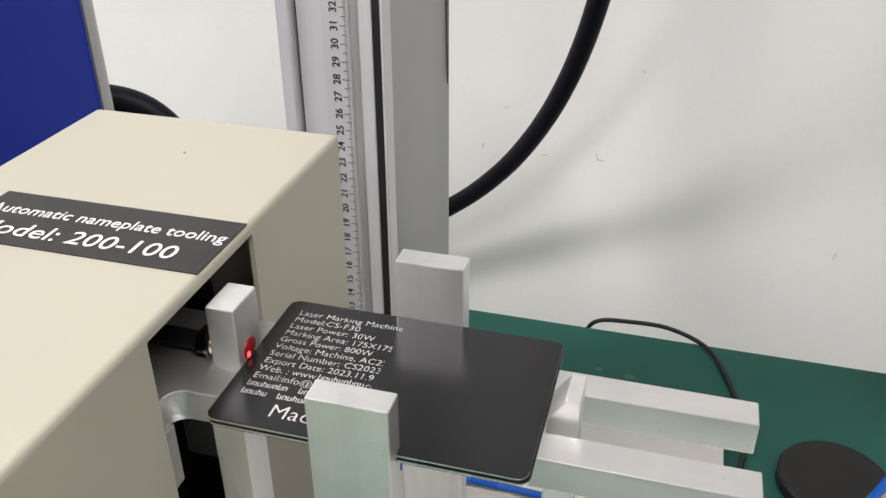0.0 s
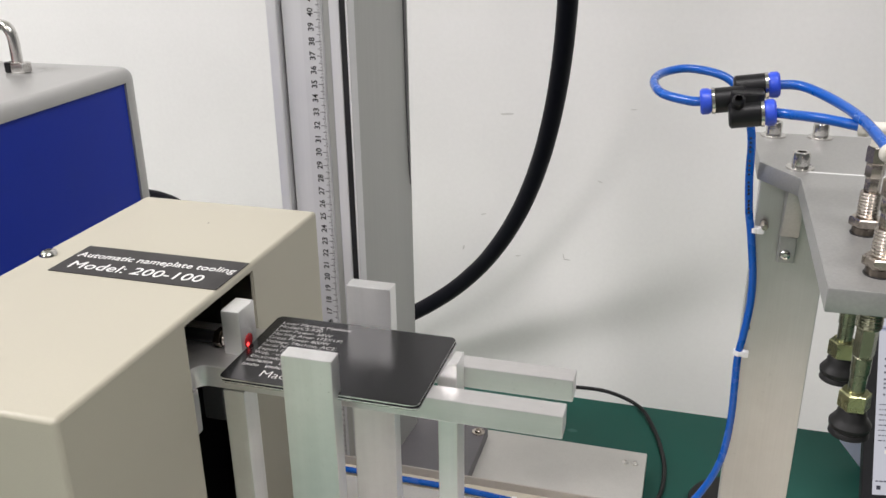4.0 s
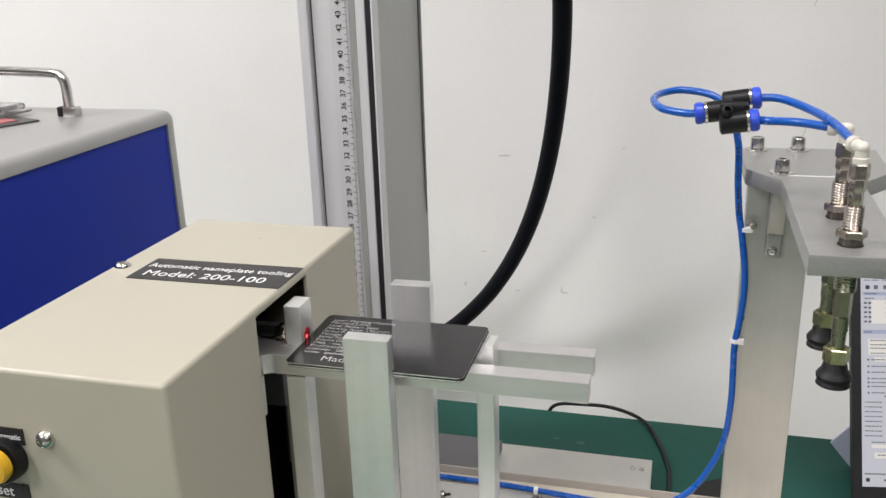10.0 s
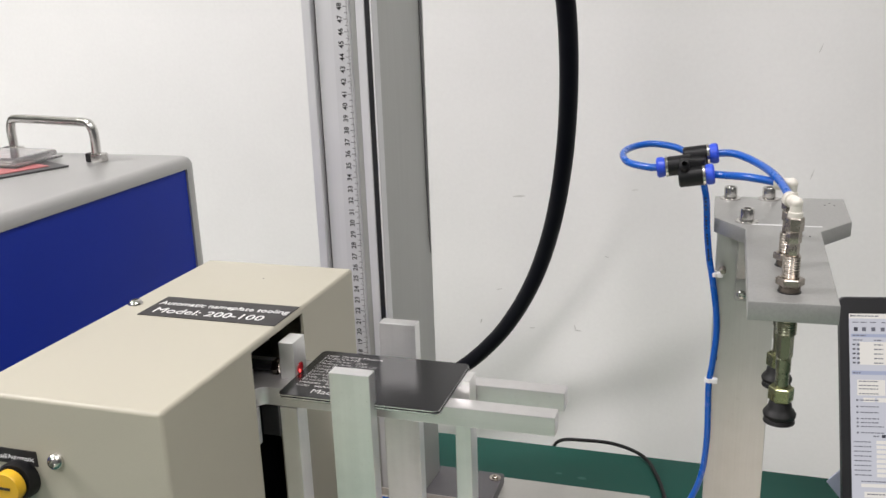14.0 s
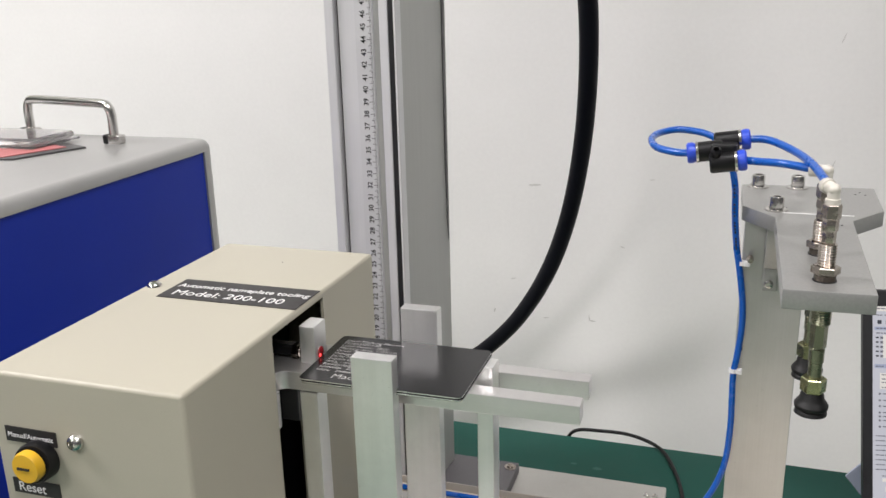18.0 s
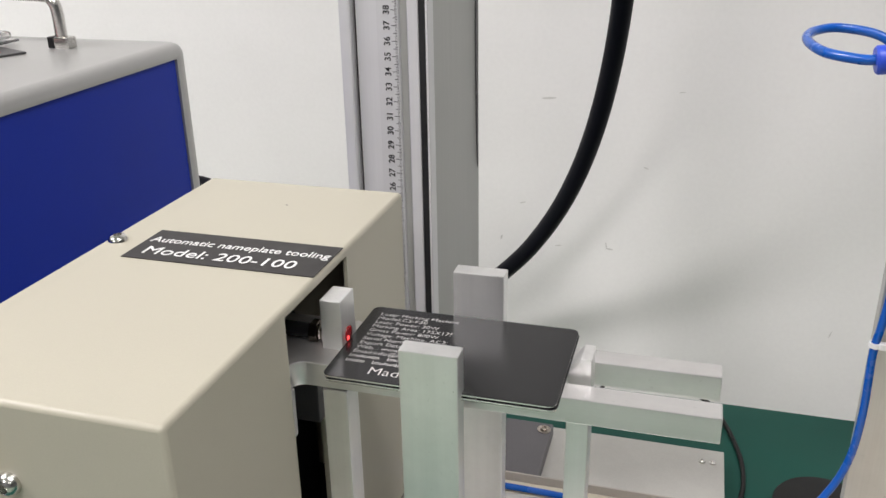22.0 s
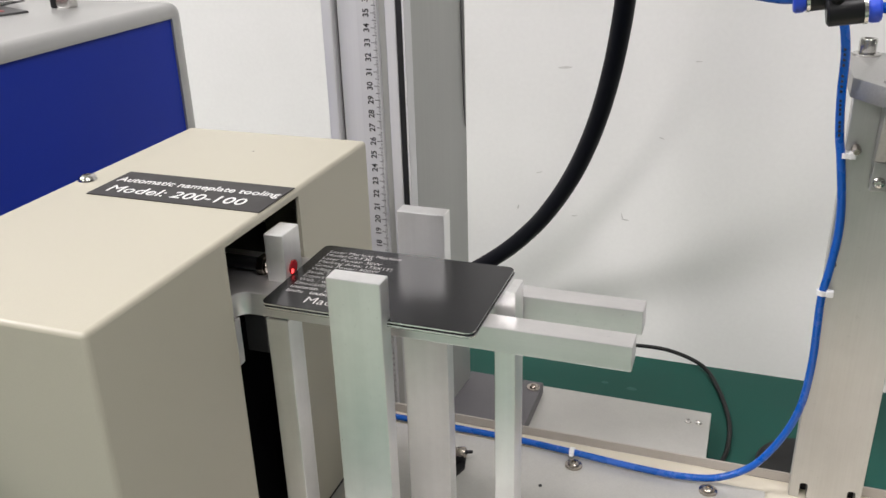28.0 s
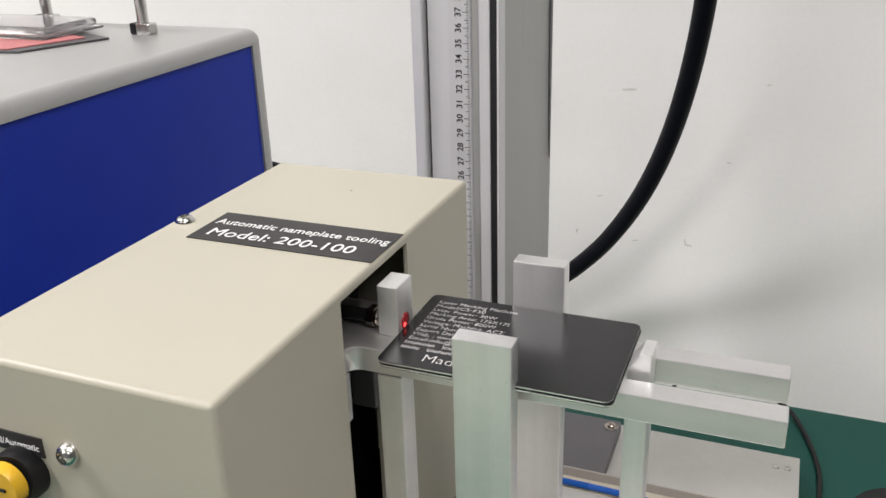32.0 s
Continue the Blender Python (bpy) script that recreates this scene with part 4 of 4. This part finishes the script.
part("tube", tube([c0 - yd * 0.001, c0 + Vector((-0.008, 0.002, -0.0005)), (0.2035, -0.1580, 0.3882), (0.1985, -0.1370, 0.3895), (0.2025, -0.1170, 0.3902), (0.2150, -0.1075, 0.3908), (0.2330, -0.1110, 0.3875), (0.2430, -0.1140, 0.3760), (0.2480, -0.1100, 0.3580),
                   (0.2497, -0.1050, 0.3350), (0.2520, -0.1015, 0.3150), (0.2545, -0.1010, 0.3020), (0.2582, -0.1005, 0.2780), (0.2590, -0.1003, 0.2600), (0.2575, -0.1003, 0.2400), (0.2560, -0.1003, 0.2234), (0.2568, -0.1003, 0.1860), (0.2545, -0.1005, 0.1570), (0.2470, -0.1010, 0.1340),
                   (0.2340, -0.1020, 0.1130), (0.2160, -0.1030, 0.1010), (0.1950, -0.1050, 0.0985), (0.1700, -0.1050, 0.0985), (0.1450, -0.1030, 0.0985), (0.1255, -0.1010, 0.0983), (0.0900, -0.0960, 0.0963), (0.0500, -0.0955, 0.0963), (0.0100, -0.0955, 0.0963), (-0.1200, -0.0950, 0.0963)], 0.0021, 14, 8), TUBE, air)
marks = bmesh.new()
for k, c in enumerate(smooth_path([(0.2480, -0.1100, 0.3580), (0.2497, -0.1050, 0.3350), (0.2520, -0.1015, 0.3150)], 9)):
    if k % 5 != 4:
        box(c.x - 0.0008, c.x + 0.0003, c.y - 0.00215, c.y - 0.0015, c.z - 0.0008, c.z + 0.0008, 0, bm=marks)
part("print", marks, INK, air, "small dark print on the tube")
branch_a = thing("air_tube", "short curved blue pneumatic tube into the fore elbow", "tube", (0.27, -0.2, 0.39))
part("tube", tube([c1 + yd * 0.001, c1 + Vector((0.012, 0.000, 0.000)), (0.2750, -0.1780, 0.3925), (0.2830, -0.2050, 0.3905), e1 - w1 * 0.004, e1 - w1 * 0.001], 0.0021, 14), TUBE, branch_a)
branch_b = thing("air_tube", "short straight blue pneumatic tube into the rear elbow", "tube", (0.265, -0.19, 0.388))
part("tube", tube([c2 + yd * 0.001, c2 + Vector((0.008, -0.003, 0.0003)), (0.2700, -0.1925, 0.3880), e2 - w2 * 0.003, e2 - w2 * 0.001], 0.0021, 14), TUBE, branch_b)
for x, y, z in ((0.2558, -0.1003, 0.3045), (0.2562, -0.1003, 0.2290)):
    tie = thing("cable_tie", "white nylon cable tie round the blue tube", "cable tie", (x, y, z), group="cable ties")
    part("band", turned([(0.0031, 0), (0.0031, 1)], (x, y, z - 0.0013), (x, y, z + 0.0013), 20), TIE, tie)
    part("head", box(x + 0.0016, x + 0.0052, y - 0.0035, y + 0.0002, z - 0.0015, z + 0.0022, 0.0005), TIE, tie)
    if z > 0.25:
        part("screw", turned([(0.0022, 0), (0.0022, 0.7), (0.0015, 1)], (x + 0.0050, y + 0.003, z + 0.0028), (x + 0.0050, y - 0.0045, z + 0.0028), 12), NICKEL, tie)
x, y, z = 0.1275, -0.1012, 0.0983
tie = thing("cable_tie", "white nylon cable tie holding the blue tube down", "cable tie", (x, y, z), group="cable ties")
part("band", turned([(0.0031, 0), (0.0031, 1)], (x - 0.0015, y, z), (x + 0.0015, y, z), 20), TIE, tie)
part("tail", box(x - 0.0010, x + 0.0010, y - 0.0046, y - 0.0031, z - 0.0008, z + 0.0004, 0.0003), TIE, tie)

# ---------- laptop ----------
O, PSI, LEAN = Vector((0.3669, 0.1513, 0.2103)), 0.169, 0.3536
U = Vector((math.cos(PSI), math.sin(PSI), 0))
Dn = Vector((math.sin(PSI) * math.sin(LEAN), -math.cos(PSI) * math.sin(LEAN), -math.cos(LEAN)))
Nn = Dn.cross(U).normalized()
if Nn.y > 0:
    Nn = -Nn
SCREEN = Matrix((( U.x, -Dn.x, Nn.x, O.x), (U.y, -Dn.y, Nn.y, O.y), (U.z, -Dn.z, Nn.z, O.z), (0, 0, 0, 1)))
LW, LH = 0.352, 0.232


def on_screen(bm):
    """Lays a flat piece (x right, y up from the lid's top left corner, z outwards) on the lid."""
    bmesh.ops.transform(bm, matrix=SCREEN, verts=bm.verts)
    return bm


hinge = O + Dn * LH
laptop = thing("laptop", "dark laptop, open, showing marking software", "laptop", (hinge.x + 0.17, hinge.y, TABLE))
part("lid", on_screen(extruded(rounded(0, LW, -LH, 0, 0.006), -0.0065, 0, 0.0010)), LAPTOP, laptop, "dark screen lid")
deck = extruded(rounded(0, LW, -0.235, 0.012, 0.008), 0, 0.016, 0.002)
bmesh.ops.transform(deck, matrix=Matrix.Translation((hinge.x, hinge.y, TABLE)) @ pose(0, 0, 0, 0, 0, math.degrees(PSI)), verts=deck.verts)
part("deck", deck, LAPTOP, laptop, "dark keyboard deck")
DX0, DY1, DW, DH = 0.0082, -0.0153, 0.336, 0.1888
SCR = {k: glow("display_" + k, c, 1.0) for k, c in (("grey", (0.52, 0.52, 0.575)), ("white", (0.72, 0.685, 0.645)), ("line", (0.12, 0.12, 0.15)), ("blue", (0.34, 0.37, 0.50)), ("yellow", (0.46, 0.42, 0.26)), ("ink", (0.04, 0.04, 0.055)))}
display = part("display", on_screen(box(DX0, DX0 + DW, DY1 - DH, DY1, 0.0001, 0.0004, 0)), SCR["grey"], laptop, "lit display")


ui = {k: bmesh.new() for k in ("white", "line", "blue", "yellow", "ink")}


def tile(kind, u0, u1, v0, v1, lift=0.0006):
    """A patch of the program window, in millimetres from the display's top left corner."""
    box(DX0 + u0 / 1000, DX0 + u1 / 1000, DY1 - v1 / 1000, DY1 - v0 / 1000, 0.0004, lift, 0, bm=ui[kind])


def bars(u0, u1, v, height=1.0, kind="line"):
    """Unreadable small print as short bars."""
    u = u0
    while u < u1:
        n = min(random.uniform(1.2, 3.6), u1 - u)
        tile(kind, u, u + n, v, v + height, 0.0007)
        u += n + 0.7


tile("white", 0, 336, 0, 4.4)
bars(3, 26, 1.6)
tile("ink", 1.2, 2.6, 1.2, 2.8, 0.0008)
for u in (3, 10, 18, 28, 39, 49, 59, 70, 82):
    bars(u, u + 5, 7.4, 0.9)
for u, k in ((4, "ink"), (11, "line"), (19, "line"), (27, "line"), (35, "blue"), (42, "blue"), (50, "ink"), (57, "ink"), (65, "blue"), (72, "blue"), (79, "ink"), (86, "ink"), (95, "line"), (104, "line"), (113, "ink")):
    tile(k, u, u + 3.4, 12.3, 15.8, 0.0007)
for u in range(52, 130, 9):
    tile("blue", u, u + 6, 20, 23.5, 0.0007)
tile("ink", 73, 75.4, 20.4, 23.2, 0.0009)
tile("blue", 1.5, 38, 18.3, 21.2)
bars(3, 14, 19.2)
tile("white", 8.5, 37.5, 25.5, 46)
for k in range(5):
    v = 27.2 + 4.1 * k
    tile("ink", 2.6, 5.0, v, v + 1.4, 0.0008)
    tile("line", 6.4, 8.6, v - 0.2, v + 1.8, 0.0008)
    bars(21, 28.5, v + 0.3, 1.0)
bars(3, 11, 23.4)
bars(21, 28, 23.4)
tile("blue", 1.5, 38, 51.5, 55.0)
bars(2.5, 9, 53.0)
tile("white", 6, 30, 59.5, 73.5)
for v in (60.4, 64.2, 67.2, 71.6):
    bars(7.5, 24, v, 0.9)
tile("ink", 32.5, 34.8, 63.5, 66.5, 0.0008)
tile("line", 31.5, 36.5, 62, 62.5, 0.0007)
for v in (77.0, 82.8, 88.0, 93.5, 97.0, 100.5, 106):
    tile("line", 5, 6.6, v, v + 1.6, 0.0008)
    bars(8.5, 24 if v < 100 else 28, v + 0.3, 0.9)
tile("white", 11, 21, 75.6, 79.4)
tile("white", 23, 36, 75.6, 79.4)
tile("white", 30, 36.5, 95, 102)
tile("ink", 26.2, 29.5, 108.3, 111.0, 0.0009)
bars(19, 24, 109.2)
for k in range(8):
    v = 114.5 + 4.2 * k
    bars(2.5, 17, v, 0.9)
    tile("white", 21.5, 30, v - 0.9, v + 2.0)
    bars(31.5, 34.5, v, 0.9)
bars(8, 30, 149.5, 0.9)
tile("white", 8, 30, 152, 155)
tile("white", 10.5, 31, 159, 164)
bars(13, 28, 160.6, 1.0)
for k, v in enumerate((23.5, 29, 36, 43, 50, 56.5, 63, 70, 76.5, 83.5, 90.5, 97, 103, 110, 117)):
    tile("yellow" if 3 <= k <= 7 else "line" if k < 3 else "ink" if k % 2 else "line", 41.5, 46, v, v + 3.4, 0.0007)
tile("white", 47.8, 330, 25.5, 29.0)
tile("white", 47.8, 51.2, 25.5, 163)
for k in range(11):
    tile("line", 49, 50.4, 32 + 12.5 * k, 33 + 12.5 * k, 0.0008)
tile("line", 51.6, 52.3, 29.5, 160, 0.0007)
tile("line", 51.6, 330, 29.5, 30.2, 0.0007)
tile("white", 52.6, 330, 30.6, 162)
bars(48, 60, 169.5, 1.2)
bars(62, 74, 169.5, 1.2)
bars(2, 68, 177, 1.2)
tile("ink", 3, 6.2, 181.2, 184.4, 0.0008)
bars(18, 25, 182, 1.6)
for k, name in (("white", "white panels"), ("line", "grey print bars"), ("blue", "blue header strips"), ("yellow", "yellow tool icons"), ("ink", "dark icons")):
    ob = part("window_" + {"white": "panel", "line": "print", "blue": "header", "yellow": "tool", "ink": "icon"}[k], on_screen(ui[k]), SCR[k], display, name)
    tagged(ob, kind="stuff")

paper = thing("blue_folder", "pale blue translucent sheet leaning behind the laptop", "folder", (0.40, 0.19, TABLE))
part("sheet", extruded([(0.3770, 0.0010), (0.3790, 0.0040), (0.4020, 0.0330), (0.50, 0.0330), (0.50, TABLE), (0.3985, TABLE)], 0.1855, 0.1870, 0.0004, "xz"), PAPER, paper)
puck = thing("black_puck", "flat round black rubber disc on the bench", "disc", (0.284, 0.085, TABLE))
part("disc", turned([(0.0375, 0), (0.0390, 0.12), (0.0390, 0.8), (0.0375, 0.97), (0.0, 1.0)], (0.284, 0.085, TABLE), (0.284, 0.085, TABLE + 0.012), 48), RUBBER, puck)
